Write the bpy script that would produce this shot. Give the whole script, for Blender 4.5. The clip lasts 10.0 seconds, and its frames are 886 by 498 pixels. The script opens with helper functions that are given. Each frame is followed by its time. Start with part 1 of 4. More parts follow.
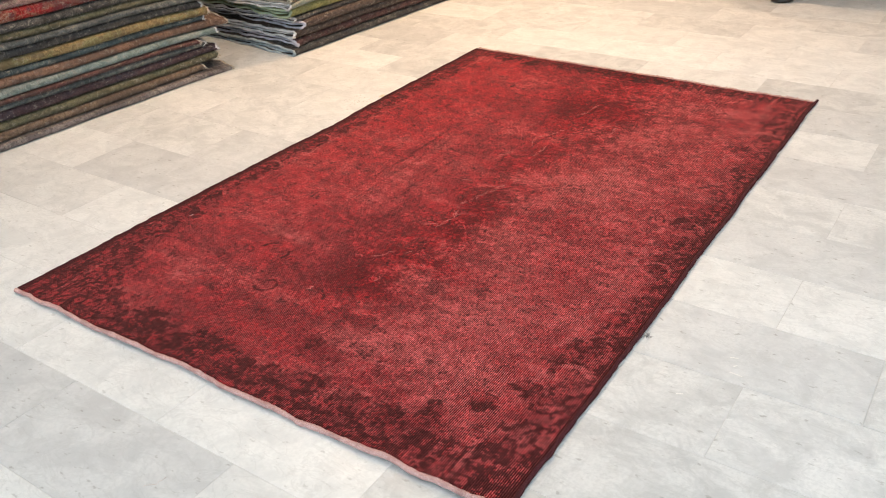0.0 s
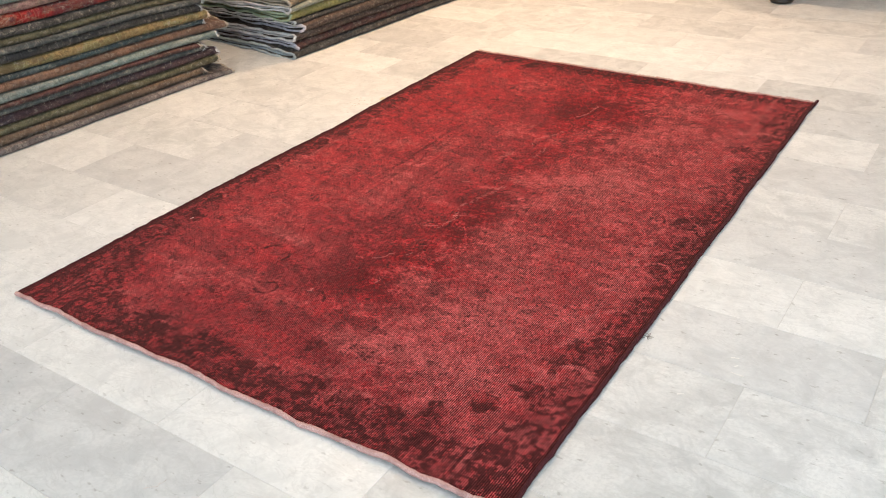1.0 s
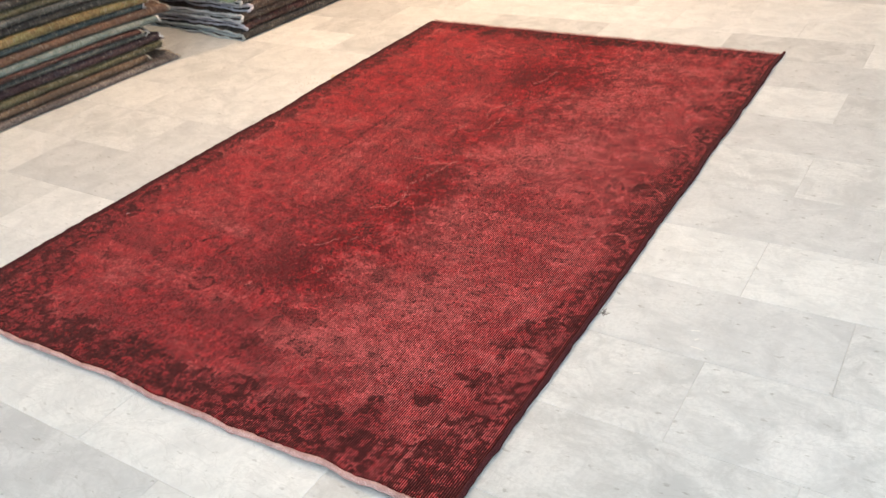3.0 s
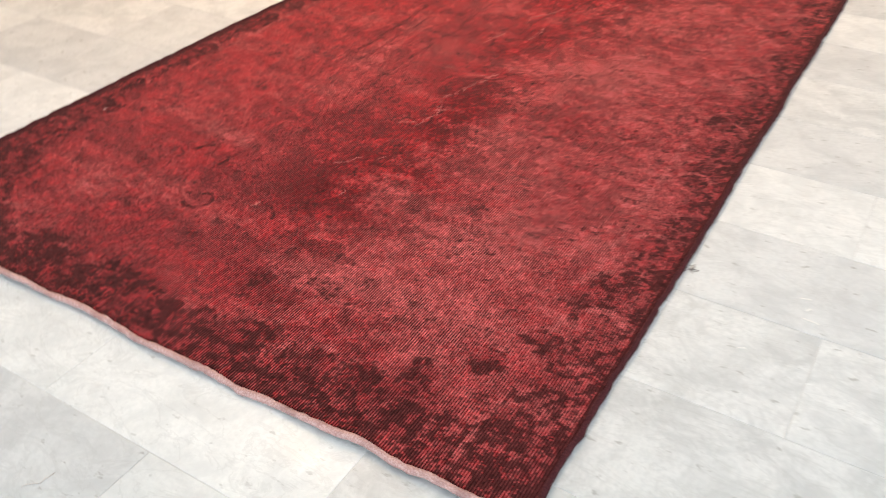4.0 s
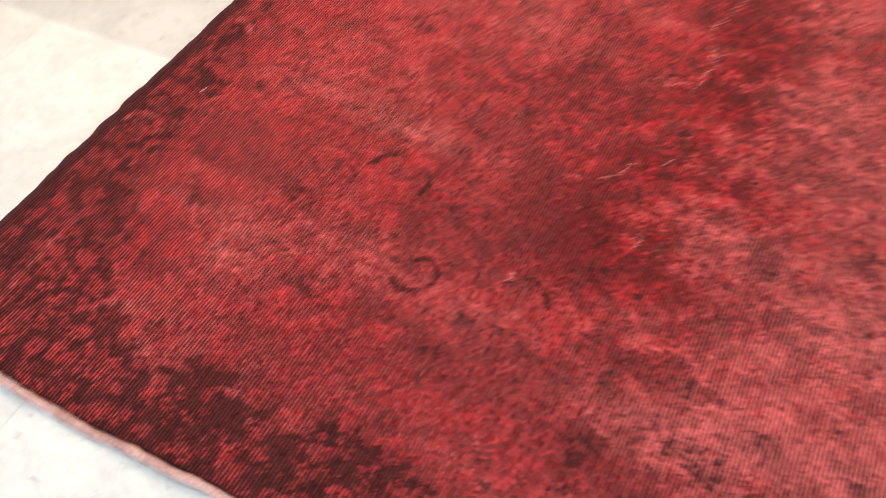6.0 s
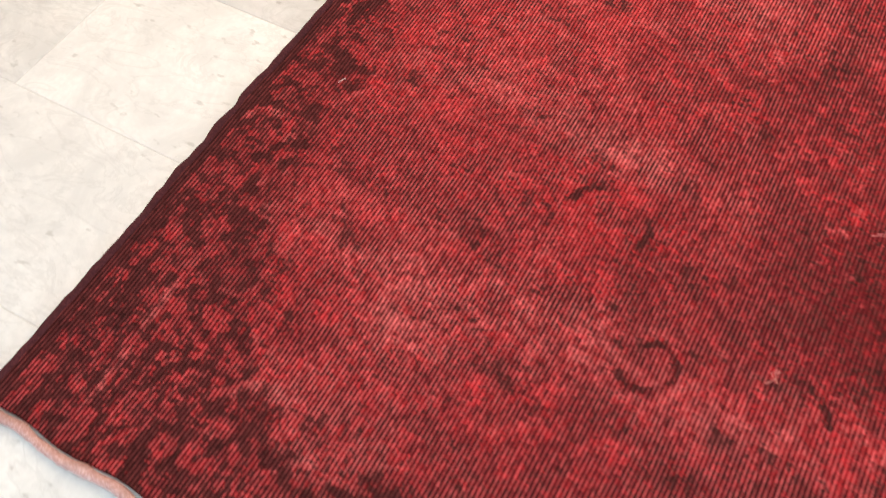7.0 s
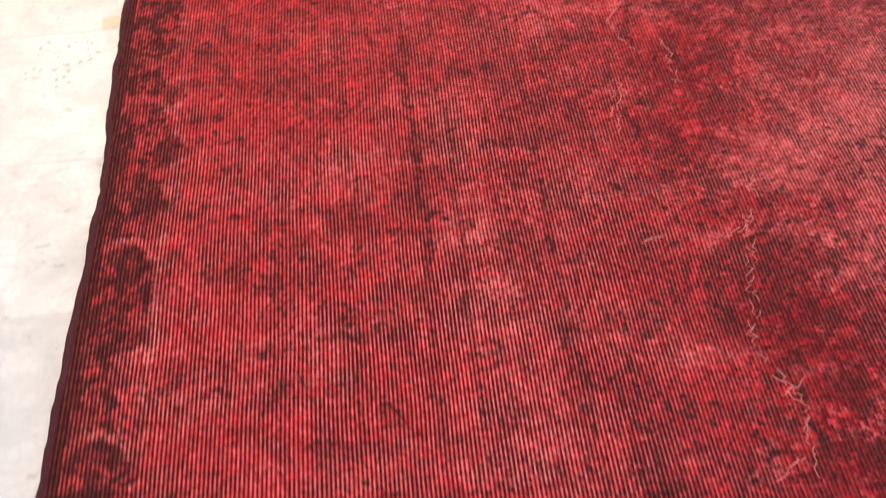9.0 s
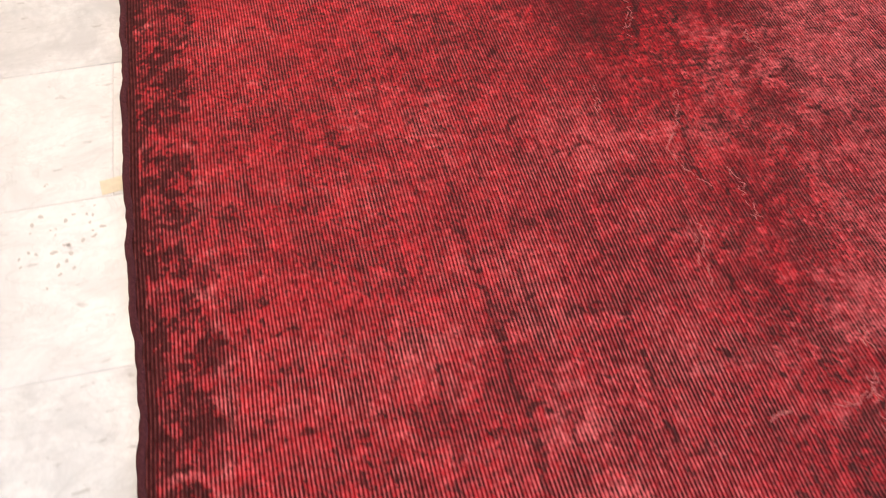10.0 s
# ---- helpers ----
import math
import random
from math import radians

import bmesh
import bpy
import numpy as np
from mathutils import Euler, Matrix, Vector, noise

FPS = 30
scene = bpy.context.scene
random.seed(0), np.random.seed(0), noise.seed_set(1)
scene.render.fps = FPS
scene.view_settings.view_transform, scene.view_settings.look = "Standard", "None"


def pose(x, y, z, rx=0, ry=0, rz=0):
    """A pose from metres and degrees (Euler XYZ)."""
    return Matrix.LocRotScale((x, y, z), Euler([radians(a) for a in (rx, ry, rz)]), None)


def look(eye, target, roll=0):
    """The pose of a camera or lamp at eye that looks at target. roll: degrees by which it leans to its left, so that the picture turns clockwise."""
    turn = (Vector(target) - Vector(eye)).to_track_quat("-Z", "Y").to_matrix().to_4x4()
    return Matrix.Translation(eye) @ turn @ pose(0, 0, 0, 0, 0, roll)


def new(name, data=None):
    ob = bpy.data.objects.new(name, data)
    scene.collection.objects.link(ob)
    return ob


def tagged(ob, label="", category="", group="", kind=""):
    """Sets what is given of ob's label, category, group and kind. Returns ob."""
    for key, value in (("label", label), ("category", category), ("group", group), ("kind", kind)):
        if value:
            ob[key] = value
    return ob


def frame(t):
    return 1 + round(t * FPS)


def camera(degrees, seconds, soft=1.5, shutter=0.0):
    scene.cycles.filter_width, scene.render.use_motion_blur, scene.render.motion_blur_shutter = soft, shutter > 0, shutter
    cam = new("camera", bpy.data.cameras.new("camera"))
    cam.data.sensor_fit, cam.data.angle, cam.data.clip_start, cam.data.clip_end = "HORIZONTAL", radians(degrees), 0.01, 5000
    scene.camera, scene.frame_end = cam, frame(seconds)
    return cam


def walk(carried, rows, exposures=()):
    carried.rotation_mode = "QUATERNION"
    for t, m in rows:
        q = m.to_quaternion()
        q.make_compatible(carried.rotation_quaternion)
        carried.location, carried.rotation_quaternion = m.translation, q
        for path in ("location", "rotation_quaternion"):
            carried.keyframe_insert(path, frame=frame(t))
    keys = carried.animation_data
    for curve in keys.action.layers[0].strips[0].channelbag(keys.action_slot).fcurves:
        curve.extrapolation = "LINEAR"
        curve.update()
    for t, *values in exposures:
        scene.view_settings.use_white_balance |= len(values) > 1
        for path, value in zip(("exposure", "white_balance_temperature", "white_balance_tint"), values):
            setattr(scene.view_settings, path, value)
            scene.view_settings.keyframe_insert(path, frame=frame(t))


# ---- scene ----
cam = camera(54.7, 10.0, soft=1.05, shutter=0.4)
PATH = [
    (0, (1.576, -2.518, 1.449), (0.59, -1.096, 0.448), -2.8),
    (0.5, (1.581, -2.519, 1.447), (0.593, -1.088, 0.458), -2.7),
    (1, (1.58, -2.518, 1.443), (0.589, -1.094, 0.449), -3.1),
    (1.5, (1.556, -2.494, 1.42), (0.572, -1.074, 0.412), -3.4),
    (2, (1.598, -2.46, 1.424), (0.622, -1.012, 0.449), -3.4),
    (2.5, (1.672, -2.39, 1.411), (0.676, -0.945, 0.452), -5.0),
    (2.7, (1.673, -2.357, 1.396), (0.675, -0.928, 0.415), -6.3),
    (3.8, (1.309, -2.197, 1.225), (0.474, -0.803, 0.06), -2.7),
    (4, (1.237, -2.132, 1.175), (0.395, -0.771, -0.024), -1.0),
    (4.5, (1.017, -1.908, 1.103), (0.182, -0.696, -0.251), 2.6),
    (4.8, (0.89, -1.824, 1.066), (0.018, -0.666, -0.311), 1.1),
    (5, (0.752, -1.802, 1.073), (-0.083, -0.628, -0.315), 0.4),
    (5.3, (0.591, -1.757, 1.09), (-0.154, -0.53, -0.302), -3.1),
    (5.5, (0.499, -1.727, 1.15), (-0.137, -0.502, -0.297), -4.0),
    (5.6, (0.407, -1.752, 1.166), (-0.142, -0.483, -0.279), 0.0),
    (6, (0.251, -1.611, 1.073), (-0.401, -0.535, -0.482), -5.1),
    (6.2, (0.156, -1.56, 1.043), (-0.545, -0.621, -0.578), -7.1),
    (7.3, (-0.286, -1.366, 0.966), (-0.79, -0.466, -0.747), -2.0),
    (7.5, (-0.326, -1.31, 0.984), (-0.772, -0.327, -0.7), -3.1),
    (7.6, (-0.262, -1.24, 1.017), (-0.793, -0.294, -0.663), -9.9),
    (7.8, (-0.363, -1.14, 1.021), (-0.741, -0.137, -0.668), -7.2),
    (8, (-0.372, -1.028, 1.017), (-0.711, 0.022, -0.651), -9.0),
    (8.2, (-0.345, -0.936, 1.006), (-0.653, 0.175, -0.629), -10.7),
    (8.5, (-0.344, -0.843, 1.019), (-0.507, 0.309, -0.608), -8.1),
    (8.8, (-0.37, -0.766, 1.013), (-0.391, 0.41, -0.605), -4.9),
    (9, (-0.416, -0.703, 1.034), (-0.342, 0.472, -0.582), -2.9),
    (9.5, (-0.542, -0.54, 1.073), (-0.314, 0.635, -0.529), -0.4),
    (10, (-0.624, -0.37, 1.063), (-0.339, 0.794, -0.538), 0.5),
]
walk(cam, [(t, look(eye, target, roll)) for t, eye, target, roll in PATH], [
    (0, 0.0, 6500, 10), (2.7, 0.0, 6500, 10), (4.0, 0.1, 6500, 10), (4.5, 0.26, 6500, 10), (5.0, 0.17, 6500, 10), (5.5, 0.30, 6500, 10), (6.2, 0.33, 6500, 10),
    (7.5, 0.14, 6350, 10), (8.0, 0.08, 6200, 10), (8.5, -0.17, 5950, 10), (9.0, 0.15, 5680, 10), (9.5, 0.10, 5600, 10), (10, 0.02, 5550, 10)])


# ---- light ----
world = bpy.data.worlds.new("sky")
scene.world = world
world.use_nodes = True
wn = world.node_tree
sky = wn.nodes.new("ShaderNodeTexSky")
sky.sky_type, sky.sun_disc = 'NISHITA', False
sky.sun_elevation, sky.sun_rotation = radians(35), radians(120)
wn.links.new(sky.outputs[0], wn.nodes["Background"].inputs[0])
wn.nodes["Background"].inputs[1].default_value = 0.1


def area_lamp(name, m, sx, sy, power, colour, shape='RECTANGLE', spread=180):
    d = bpy.data.lights.new(name, 'AREA')
    d.shape, d.size, d.size_y, d.energy, d.color = shape, sx, sy, power, colour
    d.spread = radians(spread)
    ob = new(name, d)
    ob.matrix_world = m
    return ob


COOL, WARM = (0.75, 0.905, 1.0), (1.0, 0.665, 0.405)
SOFT = (1.0, 0.96, 0.93)
# daylight through the two shop windows
area_lamp("daylight_south", look((0.6, -5.9, 1.7), (0.6, 0, 1.2)), 5.6, 2.3, 165, COOL)
area_lamp("daylight_east", look((4.9, -1.6, 1.7), (0, -1.6, 1.0)), 4.6, 2.3, 86, COOL)
# ceiling downlights
LAMPS = [(-1.15, 0.5, 36, WARM), (-1.25, 2.5, 58, WARM), (-0.55, 4.2, 27, WARM), (1.2, 1.9, 10, SOFT), (1.7, 5.0, 7, WARM),
         (3.0, 3.6, 4, WARM), (-1.2, -1.2, 8, SOFT), (1.2, -0.6, 8, SOFT)]

# ---- materials ----


def mat(name):
    m = bpy.data.materials.new(name)
    m.use_nodes = True
    t = m.node_tree
    b = t.nodes["Principled BSDF"]
    return m, t, b


def nd(t, kind, **kw):
    n = t.nodes.new(kind)
    for k, v in kw.items():
        n.inputs[k].default_value = v
    return n


def mix(t, fac, a, b, mode='MIX'):
    n = t.nodes.new("ShaderNodeMix")
    n.data_type, n.blend_type = 'RGBA', mode
    for s, v in ((n.inputs[0], fac), (n.inputs[6], a), (n.inputs[7], b)):
        if isinstance(v, bpy.types.NodeSocket):
            t.links.new(v, s)
        elif isinstance(v, (int, float)):
            s.default_value = v
        else:
            s.default_value = (*v, 1)
    return n.outputs[2]


def ramp(t, src, lo, hi, a=0.0, b=1.0):
    n = t.nodes.new("ShaderNodeMapRange")
    n.interpolation_type = 'SMOOTHSTEP'
    t.links.new(src, n.inputs[0])
    for i, v in enumerate((lo, hi, a, b)):
        n.inputs[i + 1].default_value = v
    return n.outputs[0]


def calc(t, op, a, b=0.0):
    n = t.nodes.new("ShaderNodeMath")
    n.operation = op
    for s, v in zip(n.inputs, (a, b)):
        if isinstance(v, bpy.types.NodeSocket):
            t.links.new(v, s)
        else:
            s.default_value = v
    return n.outputs[0]


def coords(t, scale=(1, 1, 1), shift=None):
    c = t.nodes.new("ShaderNodeTexCoord")
    m = t.nodes.new("ShaderNodeMapping")
    m.inputs["Scale"].default_value = scale
    t.links.new(c.outputs["Object"], m.inputs[0])
    if shift is not None:
        t.links.new(shift, m.inputs["Location"])
    return m.outputs[0]


def noise_tex(t, vec, scale, detail=4, rough=0.55, distort=0.0):
    n = nd(t, "ShaderNodeTexNoise", Scale=scale, Detail=detail, Roughness=rough, Distortion=distort)
    t.links.new(vec, n.inputs["Vector"])
    return n.outputs[0]


def bump(t, b, height, strength, distance):
    n = nd(t, "ShaderNodeBump", Strength=strength, Distance=distance)
    t.links.new(height, n.inputs["Height"])
    t.links.new(n.outputs[0], b.inputs["Normal"])


def marble(name, base, deep, speck):
    """Polished, scuffed pale marble; each slab takes its own cut of the block."""
    m, t, b = mat(name)
    info = t.nodes.new("ShaderNodeObjectInfo")
    comb = t.nodes.new("ShaderNodeCombineXYZ")
    t.links.new(calc(t, 'MULTIPLY', info.outputs["Random"], 37.0), comb.inputs[0])
    t.links.new(calc(t, 'MULTIPLY', info.outputs["Random"], 91.0), comb.inputs[1])
    v = coords(t, shift=comb.outputs[0])
    cloud = noise_tex(t, v, 8.0, 8, 0.68, 0.7)
    c = mix(t, ramp(t, cloud, 0.36, 0.66), base, deep)
    vs = coords(t, (3.2, 7.0, 5), comb.outputs[0])
    vein = noise_tex(t, vs, 2.2, 6, 0.62, 1.2)
    c = mix(t, calc(t, 'MULTIPLY', ramp(t, calc(t, 'ABSOLUTE', calc(t, 'SUBTRACT', vein, 0.5)), 0.0, 0.035, 1, 0), 0.22), c, (0.40, 0.41, 0.40))
    vo = nd(t, "ShaderNodeTexNoise", Scale=27.0, Detail=3.0, Roughness=0.5)
    t.links.new(coords(t, (1.0, 2.1, 1), comb.outputs[0]), vo.inputs["Vector"])
    c = mix(t, calc(t, 'MULTIPLY', ramp(t, vo.outputs[0], 0.64, 0.72), speck), c, (0.30, 0.30, 0.285))
    fine = noise_tex(t, v, 90, 3)
    c = mix(t, ramp(t, fine, 0.38, 0.68, 0.0, 0.40), c, deep)
    tone = ramp(t, info.outputs["Random"], 0, 1, 0.92, 1.02)
    hsv = t.nodes.new("ShaderNodeHueSaturation")
    t.links.new(tone, hsv.inputs["Value"])
    t.links.new(c, hsv.inputs["Color"])
    t.links.new(hsv.outputs[0], b.inputs["Base Color"])
    t.links.new(ramp(t, noise_tex(t, v, 14, 4), 0.3, 0.75, 0.30, 0.52), b.inputs["Roughness"])
    b.inputs["Specular IOR Level"].default_value = 0.42
    bump(t, b, noise_tex(t, v, 30, 5), 0.10, 0.002)
    return m


WHITE_MARBLE = marble("white_marble", (0.77, 0.78, 0.775), (0.63, 0.645, 0.645), 0.45)
MID_MARBLE = marble("clouded_marble", (0.72, 0.73, 0.727), (0.53, 0.545, 0.548), 0.6)
GREY_MARBLE = marble("grey_marble", (0.655, 0.667, 0.67), (0.53, 0.545, 0.553), 0.75)


def plain(name, colour, rough=0.7, grain=25, depth=0.15, metal=0.0, amount=0.12):
    m, t, b = mat(name)
    v = coords(t)
    n = noise_tex(t, v, grain, 5)
    big = noise_tex(t, v, grain / 9, 3)
    c = mix(t, ramp(t, n, 0.3, 0.7, 0, 1), colour, tuple(x * (1 - amount) for x in colour))
    c = mix(t, ramp(t, big, 0.35, 0.7, 0, 0.6), c, tuple(x * (1 - 1.4 * amount) for x in colour))
    t.links.new(c, b.inputs["Base Color"])
    b.inputs["Roughness"].default_value, b.inputs["Metallic"].default_value = rough, metal
    bump(t, b, n, depth, 0.003)
    return m


GROUT = plain("grout", (0.66, 0.66, 0.65), 0.9)
PLASTER = plain("painted_plaster", (0.78, 0.75, 0.70), 0.85, 40, 0.1, 0, 0.05)
CEILING = plain("ceiling_paint", (0.80, 0.79, 0.77), 0.9, 40, 0.1, 0, 0.04)
BRUSHED = plain("white_lamp_metal", (0.75, 0.75, 0.74), 0.4, 60, 0.05, 0.2, 0.05)
FRAME = plain("dark_frame_metal", (0.10, 0.10, 0.10), 0.45, 60, 0.05, 0.6, 0.1)
glow, gt, gb = mat("lamp_glow")
gb.inputs["Emission Color"].default_value, gb.inputs["Emission Strength"].default_value = (1.0, 0.82, 0.6, 1), 6
GLASS, _, gl = mat("window_glass")
gl.inputs["Transmission Weight"].default_value, gl.inputs["Roughness"].default_value, gl.inputs["IOR"].default_value = 1.0, 0.02, 1.45


def wood_stain(name, colour):
    m, t, b = mat(name)
    v = coords(t, (14, 14, 1.6))
    n = noise_tex(t, v, 3.0, 6, 0.6, 1.5)
    c = mix(t, ramp(t, n, 0.3, 0.7), colour, tuple(x * 0.45 for x in colour))
    t.links.new(c, b.inputs["Base Color"])
    t.links.new(ramp(t, n, 0.2, 0.8, 0.28, 0.42), b.inputs["Roughness"])
    bump(t, b, n, 0.15, 0.002)
    return m


WOOD = wood_stain("stained_wood", (0.24, 0.085, 0.028))
BLACK = plain("black_lacquer", (0.018, 0.016, 0.016), 0.3, 30, 0.1)

# the overdyed pile: the mesh carries dark dye with painted pucker shade, wear, hue and how far the warp ribs show;
# knots, strokes and ribs are fine relief and colour
RUG, t, b = mat("overdyed_pile")
att = t.nodes.new("ShaderNodeVertexColor")
att.layer_name = "dye"
sep = t.nodes.new("ShaderNodeSeparateColor")
t.links.new(att.outputs[0], sep.inputs[0])
dark, wear, hue, bare = sep.outputs[0], sep.outputs[1], sep.outputs[2], att.outputs["Alpha"]
v = coords(t)
xyz = t.nodes.new("ShaderNodeSeparateXYZ")
wob = t.nodes.new("ShaderNodeTexCoord")
t.links.new(wob.outputs["Object"], xyz.inputs[0])
RIB = 0.0056
slow = noise_tex(t, v, 3.0, 2, 0.5)
rib_x = calc(t, 'ADD', calc(t, 'DIVIDE', xyz.outputs[0], RIB), calc(t, 'MULTIPLY', slow, 2.2))
wave = calc(t, 'SINE', calc(t, 'MULTIPLY', rib_x, 2 * math.pi))
rib = ramp(t, wave, -0.15, 0.75)
knots = noise_tex(t, coords(t, (150, 55, 100)), 1.0, 3, 0.6)
patch = noise_tex(t, v, 26.0, 5, 0.66, 0.4)
strokes = noise_tex(t, coords(t, (60.0, 105.0, 1)), 1.0, 4, 0.70, 0.5)
flecks = noise_tex(t, coords(t, (95.0, 150.0, 1)), 1.0, 3, 0.62, 0.3)
weft = noise_tex(t, coords(t, (4.0, 62.0, 1)), 1.0, 4, 0.6)
zone = noise_tex(t, v, 8.0, 4, 0.62)
# every knot takes the dye a little differently
cell = t.nodes.new("ShaderNodeCombineXYZ")
t.links.new(calc(t, 'FLOOR', rib_x), cell.inputs[0])
t.links.new(calc(t, 'FLOOR', calc(t, 'ADD', calc(t, 'DIVIDE', xyz.outputs[1], 0.0072), calc(t, 'MULTIPLY', knots, 1.6))), cell.inputs[1])
white = t.nodes.new("ShaderNodeTexWhiteNoise")
white.noise_dimensions = '2D'
t.links.new(cell.outputs[0], white.inputs["Vector"])
knot = calc(t, 'SUBTRACT', white.outputs["Value"], 0.5)
column = calc(t, 'SUBTRACT', noise_tex(t, coords(t, (85.0, 2.2, 1)), 1.0, 3, 0.7), 0.5)
mottle = noise_tex(t, coords(t, (1.15, 1.0, 1)), 58.0, 4, 0.72, 0.5)
grain = calc(t, 'ADD', calc(t, 'ADD', calc(t, 'MULTIPLY', calc(t, 'SUBTRACT', strokes, 0.5), 1.5), calc(t, 'MULTIPLY', column, 0.8)), calc(t, 'MULTIPLY', knot, 0.46))
grain2 = calc(t, 'ADD', calc(t, 'ADD', calc(t, 'MULTIPLY', calc(t, 'SUBTRACT', mottle, 0.5), 1.8), calc(t, 'MULTIPLY', column, 0.7)), calc(t, 'MULTIPLY', knot, 0.44))
red = mix(t, ramp(t, calc(t, 'ADD', hue, grain), 0.22, 0.86), (0.125, 0.007, 0.010), (0.440, 0.015, 0.020))
thin = calc(t, 'ADD', calc(t, 'ADD', wear, grain2), calc(t, 'MULTIPLY', calc(t, 'SUBTRACT', weft, 0.5), 0.9))
c = mix(t, ramp(t, thin, 0.22, 0.95, 0.0, 0.92), red, (0.560, 0.102, 0.104))
# deep unworn tufts, then olive-black flecks of the old pattern
tuft = calc(t, 'ADD', patch, calc(t, 'MULTIPLY', grain, 0.42))
c = mix(t, calc(t, 'MULTIPLY', ramp(t, tuft, 0.46, 0.58), ramp(t, zone, 0.34, 0.58, 0.40, 0.86)), c, (0.090, 0.007, 0.008))
fleck = calc(t, 'ADD', flecks, calc(t, 'ADD', calc(t, 'MULTIPLY', knot, 0.12), calc(t, 'MULTIPLY', calc(t, 'SUBTRACT', patch, 0.5), 0.40)))
c = mix(t, calc(t, 'MULTIPLY', ramp(t, fleck, 0.508, 0.565), ramp(t, zone, 0.38, 0.58, 0.50, 0.92)), c, (0.040, 0.010, 0.008))
dk = ramp(t, calc(t, 'ADD', dark, calc(t, 'MULTIPLY', calc(t, 'ADD', grain, grain2), 0.55)), 0.16, 0.70, 0.0, 0.97)
c = mix(t, dk, c, mix(t, ramp(t, patch, 0.4, 0.65), (0.016, 0.006, 0.005), (0.036, 0.009, 0.008)))
# the warp ribs: pale threads beside deep furrows, recess darkening mixed into the colour
ribs_here = calc(t, 'MULTIPLY', bare, ramp(t, knots, 0.32, 0.56, 0.30, 1.0))
thread = mix(t, dk, mix(t, wear, (0.52, 0.092, 0.098), (0.76, 0.205, 0.200)), (0.130, 0.030, 0.030))
thread = mix(t, 0.76, c, thread)
c = mix(t, calc(t, 'MULTIPLY', rib, calc(t, 'MULTIPLY', ribs_here, 0.95)), c, thread)
furrow_dark = calc(t, 'MULTIPLY', ramp(t, wave, -1.0, 0.05, 1, 0), calc(t, 'ADD', calc(t, 'MULTIPLY', bare, 0.78), 0.18))
c = mix(t, furrow_dark, c, mix(t, 0.78, c, (0.045, 0.002, 0.004)))
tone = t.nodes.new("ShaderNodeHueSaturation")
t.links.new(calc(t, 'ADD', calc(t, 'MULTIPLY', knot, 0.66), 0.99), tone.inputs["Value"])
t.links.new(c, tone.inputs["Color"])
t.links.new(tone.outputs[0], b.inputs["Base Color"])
b.inputs["Roughness"].default_value = 0.9
b.inputs["Specular IOR Level"].default_value = 0.12
b.inputs["Sheen Weight"].default_value = 0.05
b.inputs["Sheen Roughness"].default_value = 0.4
b.inputs["Sheen Tint"].default_value = (1.0, 0.75, 0.78, 1)
h = calc(t, 'ADD', calc(t, 'MULTIPLY', rib, 0.7), calc(t, 'MULTIPLY', knots, 0.9))
bump(t, b, calc(t, 'ADD', h, calc(t, 'MULTIPLY', strokes, 1.5)), 0.6, 0.0018)


def yarn(name, colour, other, scale=300, stretch=(1, 1, 1)):
    m, t, b = mat(name)
    v = coords(t, stretch)
    n = noise_tex(t, v, scale, 4)
    big = noise_tex(t, v, scale / 12, 3)
    c = mix(t, ramp(t, n, 0.35, 0.65), colour, other)
    c = mix(t, ramp(t, big, 0.4, 0.65, 0, 0.5), c, tuple(x * 0.6 for x in other))
    t.links.new(c, b.inputs["Base Color"])
    b.inputs["Roughness"].default_value = 0.92
    b.inputs["Specular IOR Level"].default_value = 0.2
    bump(t, b, n, 0.6, 0.002)
    return m


SELVEDGE = yarn("dark_selvedge_yarn", (0.045, 0.010, 0.014), (0.085, 0.022, 0.026))
PINK_END = yarn("faded_pink_warp", (0.62, 0.41, 0.38), (0.46, 0.25, 0.23))
THREAD = yarn("bare_warp_thread", (0.62, 0.24, 0.22), (0.42, 0.12, 0.11))


